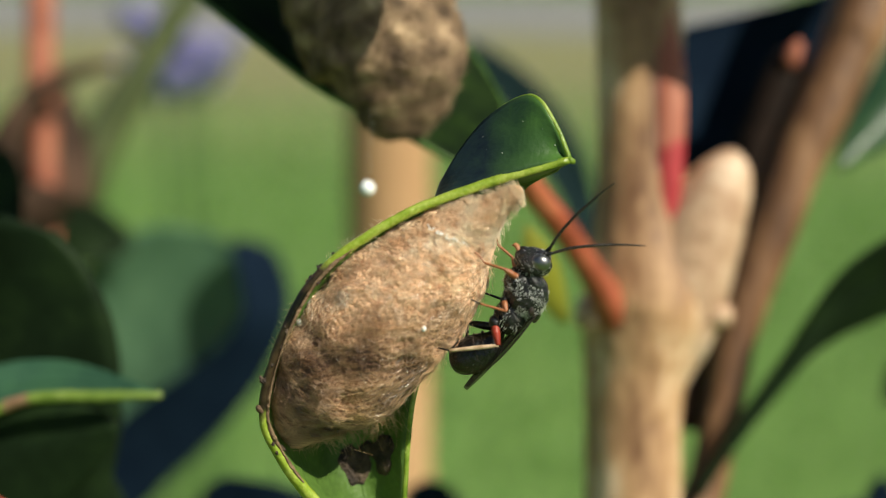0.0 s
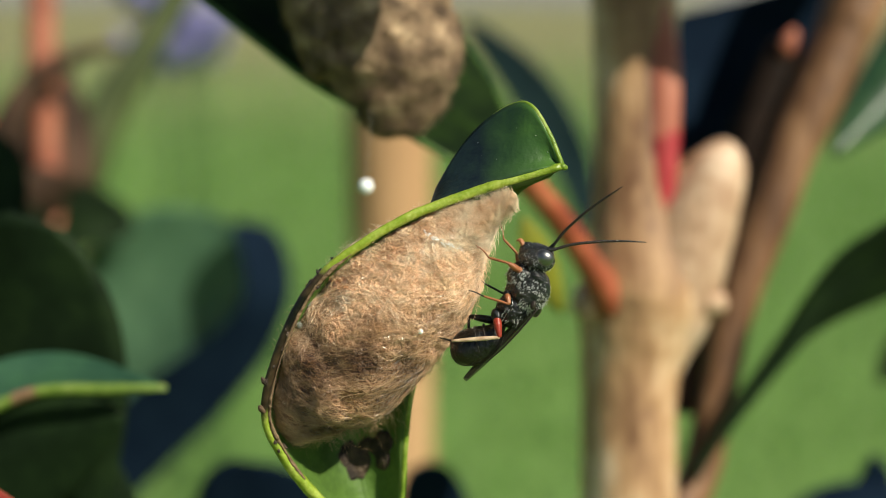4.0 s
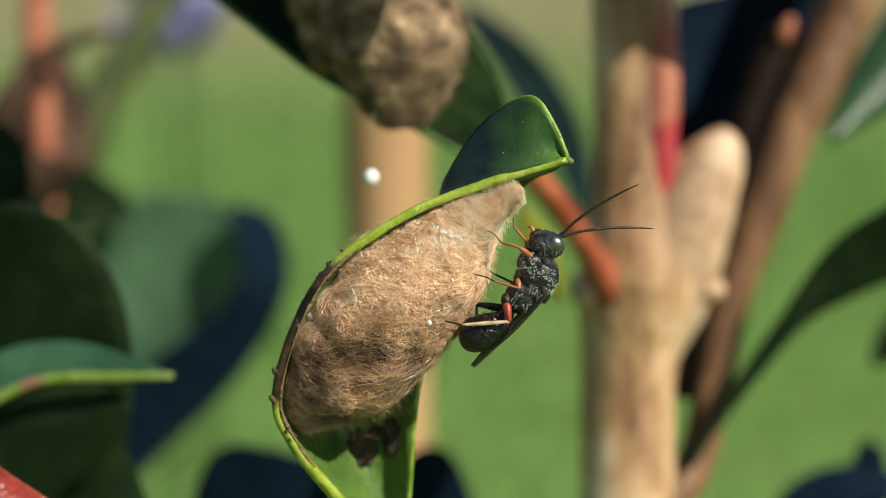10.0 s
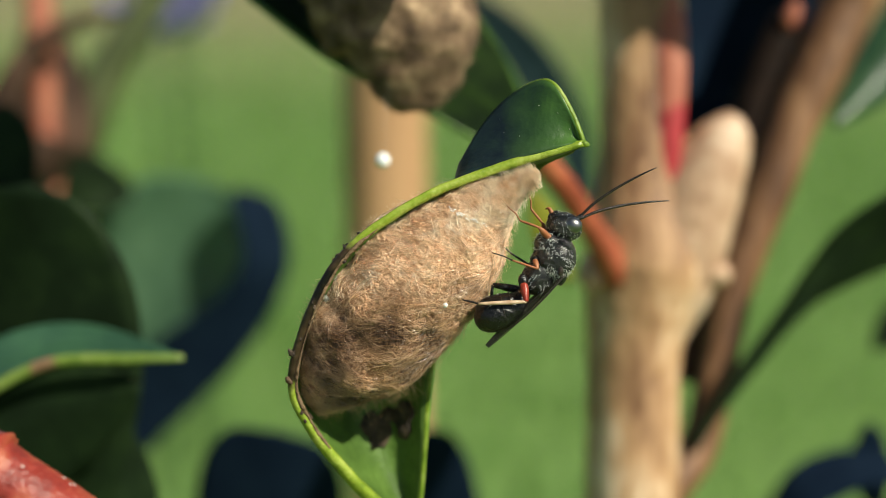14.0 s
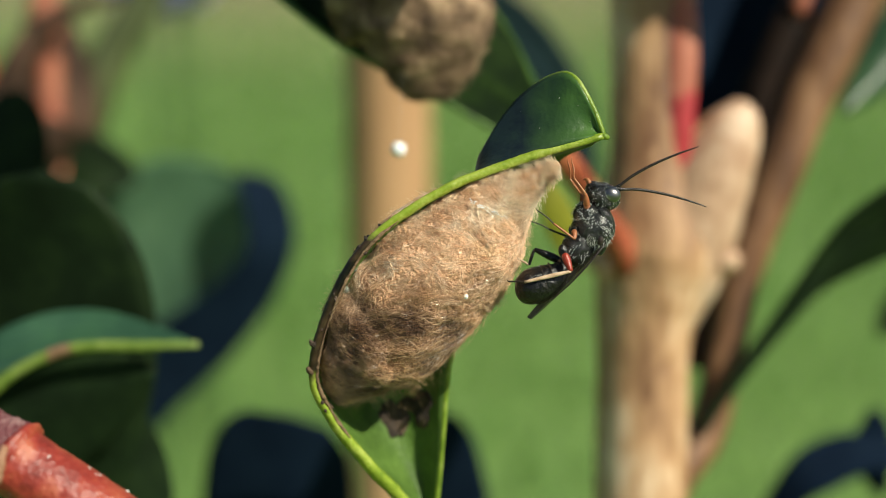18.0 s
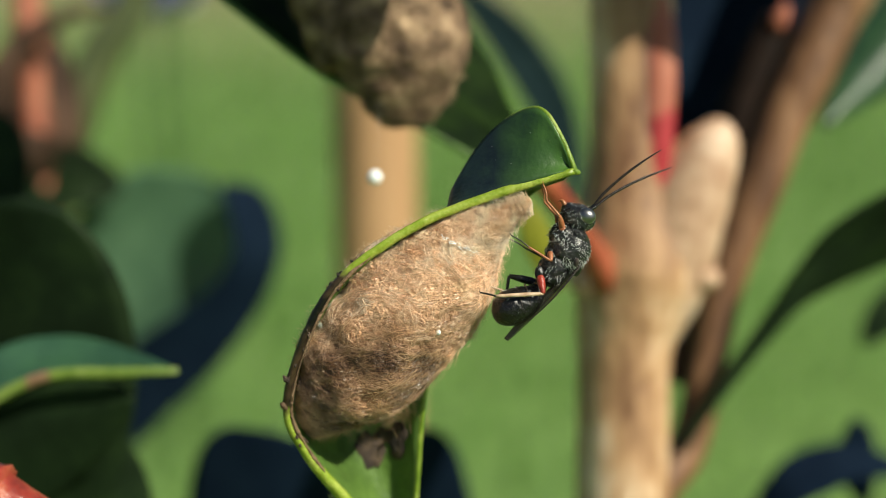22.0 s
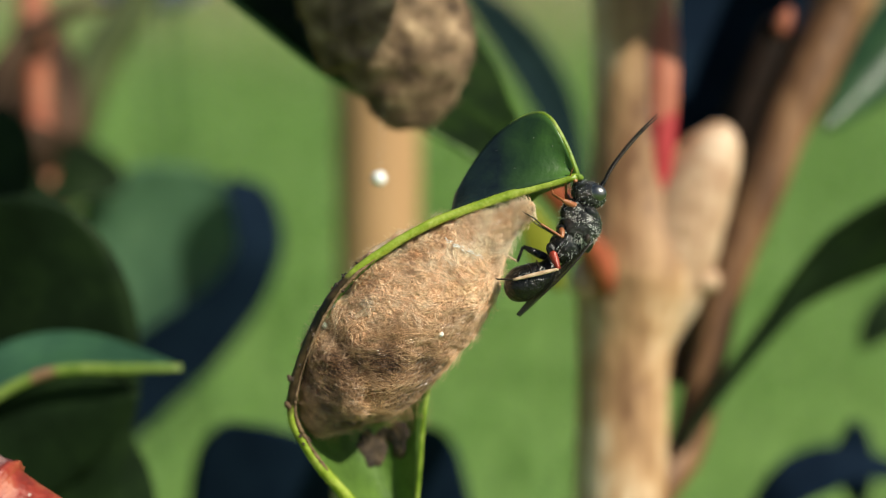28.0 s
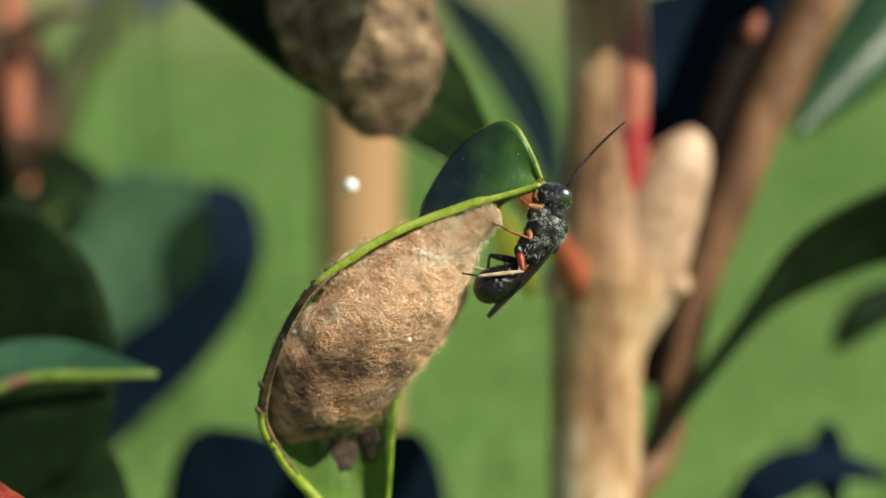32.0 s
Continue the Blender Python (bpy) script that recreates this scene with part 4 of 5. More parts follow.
# ---- the curled leaf ----
def curled_leaf():
    n, m = 56, 21
    left = spline([(5.77, 0, 3.7), (2.0, 0.05, 2.58), (-1.55, -0.15, 1.09), (-4.9, -0.1, -1.63), (-6.78, 1.1, -6.27), (-6.03, 2, -8.84), (-4.27, 3.2, -11.29), (-2.6, 4.6, -13.6), (-1.9, 5.5, -17)], n)
    right = spline([(5.75, 0.2, 3.6), (4.4, 2.4, 3.0), (2.7, 4.6, 1.0), (0.9, 5.2, -2.2), (-0.5, 4.5, -5.6), (-0.9, 4.8, -8.0), (-1.05, 5.1, -10.2), (-1.3, 5.6, -13.2), (-1.75, 5.8, -17)], n)
    back = spline([(5.2, 1.0, 3.5), (2.0, 3.6, 2.4), (-0.9, 5.6, -0.2), (-3.6, 6.2, -3.2), (-4.6, 6.2, -6.8), (-3.9, 6.2, -9.2), (-2.8, 6.4, -11.6), (-2.0, 6.4, -14), (-1.85, 6.1, -17)], n)
    ctrl = 2 * back - (left + right) / 2
    v = np.linspace(0, 1, m)[None, :, None]
    rows = (1 - v) ** 2 * left[:, None] + 2 * v * (1 - v) * ctrl[:, None] + v**2 * right[:, None]
    k = 28
    foot = spline([(5.77, 0, 3.7), (3.92, 0.0, 3.22), (2.0, 0.05, 2.58), (0.3, 0.0, 1.95)], k)
    top = spline([(5.77, 0.02, 3.75), (5.30, 0.2, 5.0), (4.5, 0.7, 6.36), (3.6, 1.6, 6.4), (2.38, 2.2, 5.6), (1.36, 2.2, 4.32), (0.55, 1.8, 2.85)], k)
    w = np.linspace(0, 1, 13)[None, :, None]
    flap = foot[:, None] * (1 - w) + top[:, None] * w + np.array([0, 0.25, 0.0]) * np.sin(np.pi * w)
    blade = part("leaf", grid(rows), M["leaf_inner"], shrub, "curled green leaf folded round a silk cocoon, bitten brown on its rim", 0.3)
    part("leaf_tip", grid(flap), M["leaf_near"], blade, "glossy dark green folded leaf tip", 0.28)
    part("leaf_margin", tube(list(left[::3]), list(np.interp(np.arange(len(left[::3])), [0, 2, 10, 14, 19], [0.15, 0.2, 0.2, 0.3, 0.34])), 10, 120, 1, 0.08, 3), M["margin"], blade, "yellow-green leaf rim turning brown where dried")
    part("leaf_margin", tube(list(top[:17:2]), [0.11] * 9, 10, 40, 1, 0.04, 4), M["margin_green"], blade, "bright yellow-green leaf edge")
    part("leaf_margin", tube(list(right[22::3]), [0.13] * len(right[22::3]), 10, 50, 1, 0.05, 5), M["margin_green"], blade)
    part("midrib", tube([(-3.3, 6.35, -9), (-2.8, 6.45, -11.6), (-2.0, 6.45, -14), (-1.8, 6.2, -17), (1, 9, -26), (8, 28, -46), (13.2, 40, -62)], [0.15, 0.22, 0.35, 0.6, 0.75, 0.9, 1.2], 10, 50), M["leaf_inner"], blade, "pale midrib running into the leaf stalk")
    for q, (u0, v0, ru, rv) in enumerate([(0.65, 0.58, 0.05, 0.115), (0.64, 0.81, 0.045, 0.09), (0.62, 0.7, 0.02, 0.06)]):
        ring = [(u0, v0)]
        for k in range(26):
            a = k * 2 * math.pi / 26
            r = 1 + 0.45 * noise.noise(Vector((math.cos(a) * 1.7, math.sin(a) * 1.7, q * 9)))
            ring += [(u0 + ru * r * f * math.cos(a), v0 + rv * r * f * math.sin(a)) for f in (0.5, 1)]
        pts = []
        for uu, vv in ring:
            fi, fj = uu * (n - 1), vv * (m - 1)
            i, j = int(fi), int(fj)
            p = (rows[i, j] * (1 - fi + i) + rows[i + 1, j] * (fi - i)) * (1 - fj + j) + (rows[i, j + 1] * (1 - fi + i) + rows[i + 1, j + 1] * (fi - i)) * (fj - j)
            pts.append(p + np.array((-0.05, -0.2, 0.0)))
        faces = [(0, 1 + 2 * k, 1 + 2 * ((k + 1) % 26)) for k in range(26)] + [(1 + 2 * k, 2 + 2 * k, 2 + 2 * ((k + 1) % 26), 1 + 2 * ((k + 1) % 26)) for k in range(26)]
        part("dead_spot", (np.array(pts), faces), M["rot"], blade, "ragged dark brown dead patch", 0.05)
    inner = left[17:38] + np.array((0.22, -0.12, 0.02))
    part("dry_edge", tube(list(inner[::2]), [0.03, 0.08, 0.05, 0.09, 0.04, 0.08, 0.06, 0.09, 0.04, 0.07, 0.03], 8, 90, 1, 0.35, 8), M["dry"], blade, "ragged tan dried inner edge of the rim")
    rng = np.random.default_rng(12)
    for q in range(90):
        e = left[int(rng.uniform(0.33, 0.62) * n)] + rng.normal(0, 0.09, 3)
        r = rng.uniform(0.04, 0.13)
        part("dry_flake", ball(e, (r * 1.6, r * 0.7, r), rng.uniform(20, 100), 9, 7, 0.6, q), M["rot"] if q % 15 else M["dry"], blade)
    for q in range(9):
        i, j = rng.integers(3, k - 4), rng.integers(2, 11)
        part("dust_speck", ball(flap[i, j] + np.array((0, -0.17, 0.03)), (0.018 * rng.uniform(0.5, 1.2), 0.01, 0.016), rng.uniform(0, 90), 6, 5), M["hair"], blade)
    part("leaf_tip_point", ball((5.82, 0, 3.68), (0.22, 0.16, 0.14), 20, 12, 8), M["margin_green"], blade)


curled_leaf()


# ---- cocoons ----
def spindle(axis, n, m, rough, seed, squash=1.0, folds=()):
    c = spline(axis, n)
    p, r = c[:, :3], c[:, 3]
    tan = unit(np.gradient(p, axis=0))
    ref = np.array([0, -1.0, 0])
    a = unit(ref - tan * (tan @ ref)[:, None])
    b = np.cross(tan, a)
    th = np.linspace(0, 2 * np.pi, m, endpoint=False)
    d = np.cos(th)[None, :, None] * a[:, None] * squash + np.sin(th)[None, :, None] * b[:, None]
    pts = p[:, None] + d * r[:, None, None]
    off = np.array([[rough * (noise.noise(Vector(q) * 0.8 + Vector((seed, 0, 0))) - 0.7 * abs(noise.noise(Vector((q[0] * 0.6 - q[2] * 0.4, q[1] * 0.8, q[2] * 0.9 + q[0] * 0.5)) * 1.3)) + 0.45 * noise.noise(Vector(q) * 2.4) + 0.3 * noise.noise(Vector(q) * 6)) for q in row] for row in pts])
    off *= np.minimum(r / r.max() * 1.6, 1)[:, None]
    for at, wide, deep, slant in folds:
        u = np.linspace(0, 1, n)[:, None] + slant * np.sin(th)[None] + 0.012 * np.sin(th * 3 + at * 40)[None]
        off -= deep * np.exp(-((u - at) / wide) ** 2) * (0.55 + 0.45 * np.sin(th * 2 + at * 30))[None]
    pts = pts + d * off[..., None]
    return pts, d, tan


def cocoon(name, axis, rough, seed, fibres, label, mat, fibre_mat, squash=1.0, stick=0.03, length=1.5, folds=()):
    t = thing(name, label, "cocoon")
    n, m = 110, 96
    pts, d, tan = spindle(axis, n, m, rough, seed, squash, folds)
    v = pts.reshape(-1, 3)
    f = [(i * m + j, i * m + (j + 1) % m, (i + 1) * m + (j + 1) % m, (i + 1) * m + j) for i in range(n - 1) for j in range(m)] + [tuple(range(m))[::-1], tuple((n - 1) * m + j for j in range(m))]
    part("silk_case", (v, f), mat, t)
    rng = np.random.default_rng(seed)
    allv, allf, k = [], [], 0
    for q in range(fibres):
        if q % 6 == 0:
            i0, j0, swirl0, ln0, bend0, ph0 = rng.uniform(1, n - 2), rng.uniform(0, m), rng.normal(1.2, 0.33) * (1 if rng.random() < 0.9 else -1), length * rng.uniform(0.5, 1.5), rng.normal(0, 0.35), rng.uniform(0, 6.3)
        i, j = np.clip(i0 + rng.normal(0, 0.5), 1, n - 2), j0 + rng.normal(0, 0.35)
        swirl, ln = swirl0 + rng.normal(0, 0.09), ln0 * rng.uniform(0.8, 1.2)
        loose = rng.random() < 0.18
        h0, h1 = rng.uniform(0.0, 0.04), (rng.uniform(0.15, 0.5) if loose else rng.uniform(0.02, 0.14))
        st, line = 7, []
        du, dv = math.cos(swirl) * ln, math.sin(swirl) * ln
        bend, curl, ph = bend0 + rng.normal(0, 0.06), rng.uniform(0.02, 0.09), ph0 + rng.normal(0, 0.3)
        if q % 24 == 0 and len(axis) > 9:
            i, loose, h1 = rng.uniform(1, 12), True, rng.uniform(0.15, 0.5)
        for s in np.linspace(0, 1, st):
            ii = i + (du * s + curl * math.sin(ph + 7 * s)) * n / 15.0
            r = max(np.linalg.norm(pts[int(np.clip(ii, 0, n - 1)), 0] - pts[int(np.clip(ii, 0, n - 1)), m // 2]) / 2, 0.4)
            jj = j + (dv * s + bend * s * s + curl * math.cos(ph + 5 * s)) / r * m / 6.28
            ia, ja = int(np.clip(ii, 0, n - 2)), int(jj) % m
            fi, fj = np.clip(ii - ia, 0, 1.5), jj - math.floor(jj)
            b0 = pts[ia, ja] * (1 - fj) + pts[ia, (ja + 1) % m] * fj
            b1 = pts[ia + 1, ja] * (1 - fj) + pts[ia + 1, (ja + 1) % m] * fj
            lift = h0 + (h1 * s * s if loose else h1 * math.sin(math.pi * s))
            line.append(b0 * (1 - fi) + b1 * fi + d[ia, ja] * (lift + stick))
        line = np.array(line)
        tg = unit(np.gradient(line, axis=0))
        nn = unit(np.cross(tg, np.array([0.3, 1, 0.2])))
        bb = np.cross(tg, nn)
        w = rng.uniform(0.012, 0.02) if rng.random() < 0.12 else rng.uniform(0.006, 0.010)
        w = w * np.linspace(1, 0.45, st)[:, None]
        ring = np.stack([line + nn * w, line - nn * 0.5 * w + bb * 0.87 * w, line - nn * 0.5 * w - bb * 0.87 * w], 1)
        allv.append(ring.reshape(-1, 3))
        for s in range(st - 1):
            for e in range(3):
                e2 = (e + 1) % 3
                allf.append((k + s * 3 + e, k + s * 3 + e2, k + s * 3 + 3 + e2, k + s * 3 + 3 + e))
        k += st * 3
    tagged(part("silk_fuzz", (np.vstack(allv), allf), fibre_mat, t, "loose golden silk threads"), kind="stuff")
    return t


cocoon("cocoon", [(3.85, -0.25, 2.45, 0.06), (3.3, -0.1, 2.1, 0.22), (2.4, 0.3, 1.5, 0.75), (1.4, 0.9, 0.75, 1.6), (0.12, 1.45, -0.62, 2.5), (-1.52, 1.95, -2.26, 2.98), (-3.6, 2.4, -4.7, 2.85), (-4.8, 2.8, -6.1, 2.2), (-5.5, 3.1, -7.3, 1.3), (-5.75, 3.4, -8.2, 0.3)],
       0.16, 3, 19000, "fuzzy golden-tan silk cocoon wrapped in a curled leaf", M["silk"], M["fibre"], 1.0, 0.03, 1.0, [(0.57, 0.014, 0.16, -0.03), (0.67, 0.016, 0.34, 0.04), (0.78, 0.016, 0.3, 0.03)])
cocoon("cocoon", [(-8.6, 17.8, 23.6, 1.2), (-6.73, 17.6, 20.3, 3.2), (-4.93, 17.2, 17.1, 4.1), (-3.5, 16.9, 13.8, 4.5), (-2.45, 16.7, 11.4, 4.1), (-2.3, 16.8, 9.9, 3.4), (-2.4, 17.1, 8.6, 2.5), (-2.7, 17.5, 7.7, 1.5), (-2.9, 17.7, 7.1, 0.2)],
       0.42, 17, 9000, "older frayed tan silk cocoon on a dark leaf", M["silk_old"], M["silk_old"], 0.62, 0.03, 2.0)


def silk_sheen():
    """A band of glossy white threads across the front of the cocoon: the silk's glint put into their colour."""
    rng = np.random.default_rng(41)
    t = thing("silk_glint", "band of white silk threads painting the glint on a cocoon", "silk")
    pieces = []
    for k in range(28):
        u = rng.uniform(0, 1) ** 1.7
        a = np.array((0.03 + 1.6 * u, -0.82 + 0.12 * u, 0.82 - 0.66 * u)) + rng.normal(0, 0.05, 3)
        d = np.array((0.9, 0.1, -0.3)) * rng.uniform(0.03, 0.1) + rng.normal(0, 0.04, 3)
        w = 0.024 - 0.014 * u
        pieces.append(tube([a - d, a + np.array((0, -0.05, 0)), a + d], [w * 0.4, w, w * 0.4], 6, 7))
    tagged(part("silk_fuzz", joined(*pieces), M["dew"], t), kind="stuff")


silk_sheen()


def silk_web():
    """Thin loose threads spun from the cocoon's end over the hollow of the leaf."""
    rng = np.random.default_rng(31)
    t = thing("silk_web", "thin loose silk threads spun over the hollow of a leaf", "silk")
    pieces = []
    for k in range(600):
        u = rng.uniform(0, 1)
        a = np.array((-5.9 + 4.2 * u, 2.8 + 1.4 * u, -6.9 + 0.6 * u)) + rng.normal(0, 0.25, 3)
        b = a + np.array((rng.normal(0.1, 0.6), rng.uniform(0.4, 1.6), -rng.uniform(0.3, 1.9)))
        c = (a + b) / 2 + rng.normal(0, 0.22, 3)
        w = rng.uniform(0.004, 0.009)
        pieces.append(tube([a, c, b], [w, w, w * 0.6], 3, 7))
    tagged(part("silk_fuzz", joined(*pieces), M["fibre"], t), kind="stuff")


silk_web()
# sun glint drawn as an enlarged white bead
bead_thread = thing("dew_drop", "tiny round dew drop hanging on a silk thread, its glint put into white colour", "dew drop")
part("drop", ball((-3.54, 15.0, 4.06), (0.4, 0.4, 0.42), 0, 20, 14), M["dew"], bead_thread)
part("thread", tube([(-3.5, 15.0, 4.6), (-3.4, 15.1, 7), (-3.2, 15.6, 9.2)], [0.004] * 3, 5, 8), M["hair"], bead_thread)
eggs = [(-5.3, 0.7, -3.0), (-4.95, 0.75, -2.1), (-5.6, 1.2, -3.9)]
for k, e in enumerate(eggs):
    b = thing("droplet", "tiny clear droplet beside the leaf rim", "droplet", None, "droplets")
    part("drop", ball(e, (0.16, 0.16, 0.17)), M["clear"], b)
bead = thing("silk_bead", "tiny pale round bead stuck to the fuzzy cocoon", "bead")
part("bead", ball((-0.12, -0.62, -3.2), (0.11, 0.11, 0.12), 0, 16, 12), M["dew"], bead)
part("stalk", tube([(-0.12, -0.55, -3.2), (-0.1, -0.35, -3.15), (-0.08, -0.2, -3.1)], [0.03, 0.02, 0.02], 6, 6), M["hair"], bead)


# ---- the wasp: x forward, y its left side, z its back, in mm ----
wasp = thing("wasp", "small black parasitic wasp with orange legs on a cocoon", "wasp")


def hairs(centre, radii, count, seed, length=0.12, lo=-1.0, width=0.006, lie=0.0, patch=0.0):
    """Fine hairs on an ellipsoid; lie lays them back along the body, patch keeps them in tufted patches."""
    rng = np.random.default_rng(seed)
    vs, fs, k = [], [], 0
    for q in range(count):
        d = unit(rng.normal(size=3))
        if d[2] < lo or (patch and noise.noise(Vector(d) * 2.3 + Vector((seed, 0, 0))) < patch - 0.5):
            continue
        p = np.array(centre) + d * np.array(radii) * 1.01
        tip = p + (d * (1 - 0.6 * lie) + np.array((-lie, 0, -0.2 * lie)) + rng.normal(0, 0.35, 3)) * length * rng.uniform(0.6, 1.4)
        s = unit(np.cross(d, rng.normal(size=3))) * width
        t = unit(np.cross(d, s)) * width
        vs += [p + s, p - s * 0.5 + t, p - s * 0.5 - t, tip]
        fs += [(k, k + 1, k + 3), (k + 1, k + 2, k + 3), (k + 2, k, k + 3)]
        k += 4
    return np.array(vs), fs


head = part("head", joined(ball((1.42, 0, -0.34), (0.60, 0.76, 0.78), 12, 30, 20, 0.05, 3), ball((1.5, 0, -0.82), (0.36, 0.44, 0.36), 30, 18, 14)), M["chitin_pitted"], wasp, "black finely pitted head")
for s in (1, -1):
    part("eye", ball((1.64, 0.52 * s, -0.1), (0.35, 0.31, 0.41), 12, 24, 18), M["eye"], head, "large glossy black compound eye")
    part("mandible", tube([(1.62, 0.18 * s, -1.1), (1.72, 0.12 * s, -1.3), (1.62, 0.03 * s, -1.42)], [0.09, 0.07, 0.02], 8, 10), M["leg_orange"], head)
part("head_hairs", hairs((1.42, 0, -0.34), (0.60, 0.76, 0.78), 420, 5, 0.07, -1.0, 0.007, 0.5), M["hair"], head)

thorax = part("thorax", joined(ball((0.05, 0, 0.02), (0.98, 0.80, 0.90), -25, 34, 24, 0.05, 7), ball((0.42, 0, -0.46), (0.64, 0.68, 0.66), -20, 26, 18, 0.05, 9), ball((-1.0, 0, -0.12), (0.82, 0.68, 0.7), 8, 26, 18, 0.08, 11)), M["chitin_pitted"], wasp, "black coarsely pitted humped thorax")
part("scutellum", ball((-0.45, 0, 0.72), (0.42, 0.42, 0.22), 18, 18, 12, 0.08, 2), M["chitin_pitted"], thorax)
part("pronotum", ball((0.78, 0, 0.1), (0.3, 0.68, 0.6), -20, 20, 14, 0.06, 4), M["chitin_pitted"], thorax)
for s in (1, -1):
    part("wing_base", ball((-0.3, 0.66 * s, 0.5), (0.2, 0.14, 0.13), 20, 14, 10), M["chitin_brown"], thorax)
part("thorax_hairs", hairs((0.05, 0, 0.02), (0.97, 0.81, 0.90), 1900, 6, 0.11, -1.0, 0.012, 0.8, 0.5), M["hair"], thorax)
part("flank_hairs", hairs((0.42, 0, -0.46), (0.64, 0.69, 0.66), 700, 12, 0.10, -1.0, 0.012, 0.8, 0.5), M["hair"], thorax)
part("rear_hairs", hairs((-1.0, 0, -0.12), (0.82, 0.69, 0.7), 700, 14, 0.09, -1.0, 0.011, 0.8, 0.58), M["hair"], thorax)

gaster = part("abdomen", tube([(-1.7, 0, -0.3), (-2.05, 0, -0.27), (-2.55, 0, -0.36), (-3.1, 0, -0.66), (-3.58, 0, -1.1), (-3.85, 0, -1.44), (-3.93, 0, -1.55)], [0.26, 0.34, 0.62, 0.78, 0.76, 0.48, 0.05], 28, 44), M["chitin"], wasp, "shiny black rounded abdomen")
for k, (x, z, r) in enumerate([(-2.68, -0.42, 0.68), (-3.02, -0.62, 0.775), (-3.36, -0.89, 0.79)]):
    a = math.atan2(-0.5, -0.5)
    part("segment_rim", tube([(x - 0.02, 0, z - 0.02), (x, 0, z), (x + 0.02, 0, z + 0.02)], [r * 0.98, r * 1.012, r * 0.985], 24, 5), M["chitin_brown"], gaster)
part("abdomen_hairs", hairs((-3.2, 0, -0.85), (0.74, 0.77, 0.74), 700, 8, 0.13, -1.0, 0.009, 0.8, 0.6), M["hair"], gaster)


def wing(s):
    u, v = np.linspace(0, 1, 16), np.linspace(-1, 1, 7)
    rows = [[(-0.3 - 4.4 * t, s * (0.42 - 0.25 * t + 0.05 * w) + s * 0.2 * w * math.sin(math.pi * t ** 0.7), 0.66 - 1.05 * t + 0.19 * w * math.sin(math.pi * (0.1 + 0.8 * t)) ** 0.6) for w in v] for t in u]
    ob = part("wing", grid(rows), M["wing"], wasp, "smoky folded wing lying along the back")
    part("vein", tube([rows[0][6], rows[4][6], rows[8][6], rows[11][5]], [0.05, 0.045, 0.035, 0.02], 6, 20), M["chitin_brown"], ob)
    part("vein", tube([rows[0][2], rows[6][2], rows[12][3]], [0.03, 0.025, 0.015], 6, 16), M["chitin_brown"], ob)
    return ob


part("back_hairs", hairs((-0.0, 0, 0.05), (0.97, 0.81, 0.90), 1000, 9, 0.11, 0.45, 0.011, 0.6), M["hair"], thorax, "fine silvery hairs on the back")

for s in (1, -1):
    wing(s)


shins = []


def leg(hip, knee, ankle, toe, s, mats, thick, label, shin=0.46, fold=False):
    """A leg with its hip as pivot: points in the wasp's frame; s mirrors it to the right side."""
    h = Vector((hip[0], hip[1] * s, hip[2]))
    loc = [np.array((p[0], p[1] * s, p[2])) - np.array(h) for p in (hip, knee, ankle, toe)]
    ob = part("leg", joined(ball((0, 0, 0), (thick * 1.25, thick * 1.1, thick * 1.25), 0, 14, 10)), mats[0], wasp, label, at=Matrix.Translation(h * MM))
    a, b, c, d = loc
    part("femur", tube([a, a * 0.75 + b * 0.25, a * 0.4 + b * 0.6, b], [thick * 0.7, thick * 1.1, thick, thick * 0.55], 12, 18), mats[1], ob)
    mid = (c + d) / 2 + np.array((0.03, 0, 0.05))
    foot = [tube([b, b * 0.6 + c * 0.4, c], [thick * 0.4, thick * shin, thick * 0.4], 10, 14),
            tube([c, c * 0.66 + mid * 0.34, mid, d], [thick * 0.32, thick * 0.26, thick * 0.27, thick * 0.2], 8, 14),
            tube([d, d + (d - mid) * 0.18 + np.array((0.06, 0, -0.02))], [thick * 0.18, 0.01], 6, 5)]
    if fold:
        # shin and foot in one, turning at the knee
        v, f = joined(*foot)
        shins.append(part("shin", (v - b, f), mats[2], ob, at=Matrix.Translation(Vector(b) * MM)))
    else:
        for nm, piece, mat in zip(("tibia", "tarsus", "claw"), foot, mats[2:] + mats[3:]):
            part(nm, piece, mat, ob)
    return ob


O, K, R, P = M["leg_orange"], M["chitin"], M["leg_red"], M["leg_pale"]
fore = [leg((0.66, 0.5, -0.72), (1.06, 0.74, -1.12), (1.34, 0.6, -1.9), (1.9, 0.5, -2.4), s, (O, O, O, M["chitin_brown"]), 0.125, "slender orange front leg", 0.46, True) for s in (1, -1)]
middle = [leg((-0.45, 0.5, -0.7), (-0.8, 0.85, -0.5), (-0.72, 0.75, -1.6), (-0.62, 0.6, -2.5), s, (K, O if s > 0 else K, O if s > 0 else K, M["chitin_brown"]), 0.115, "slender orange middle leg") for s in (1, -1)]
hind = [leg((-1.5, 0.55, -0.6), (-2.15, 0.88, -0.05), (-3.3, 0.9, -1.72), (-3.52, 0.75, -2.35), 1, (K, R, P, M["chitin_brown"]), 0.16, "hind leg with red thigh and pale shin", 0.6),
        leg((-1.85, 0.45, -0.3), (-2.5, 0.6, -1.5), (-3.1, 0.6, -1.1), (-3.4, 0.5, -1.8), -1, (K, K, K, P), 0.16, "black hind leg")]
for s in (1, -1):
    part("hind_coxa", ball((0, 0, 0), (0.34, 0.17, 0.22), 40, 16, 12), K, hind[0 if s > 0 else 1])


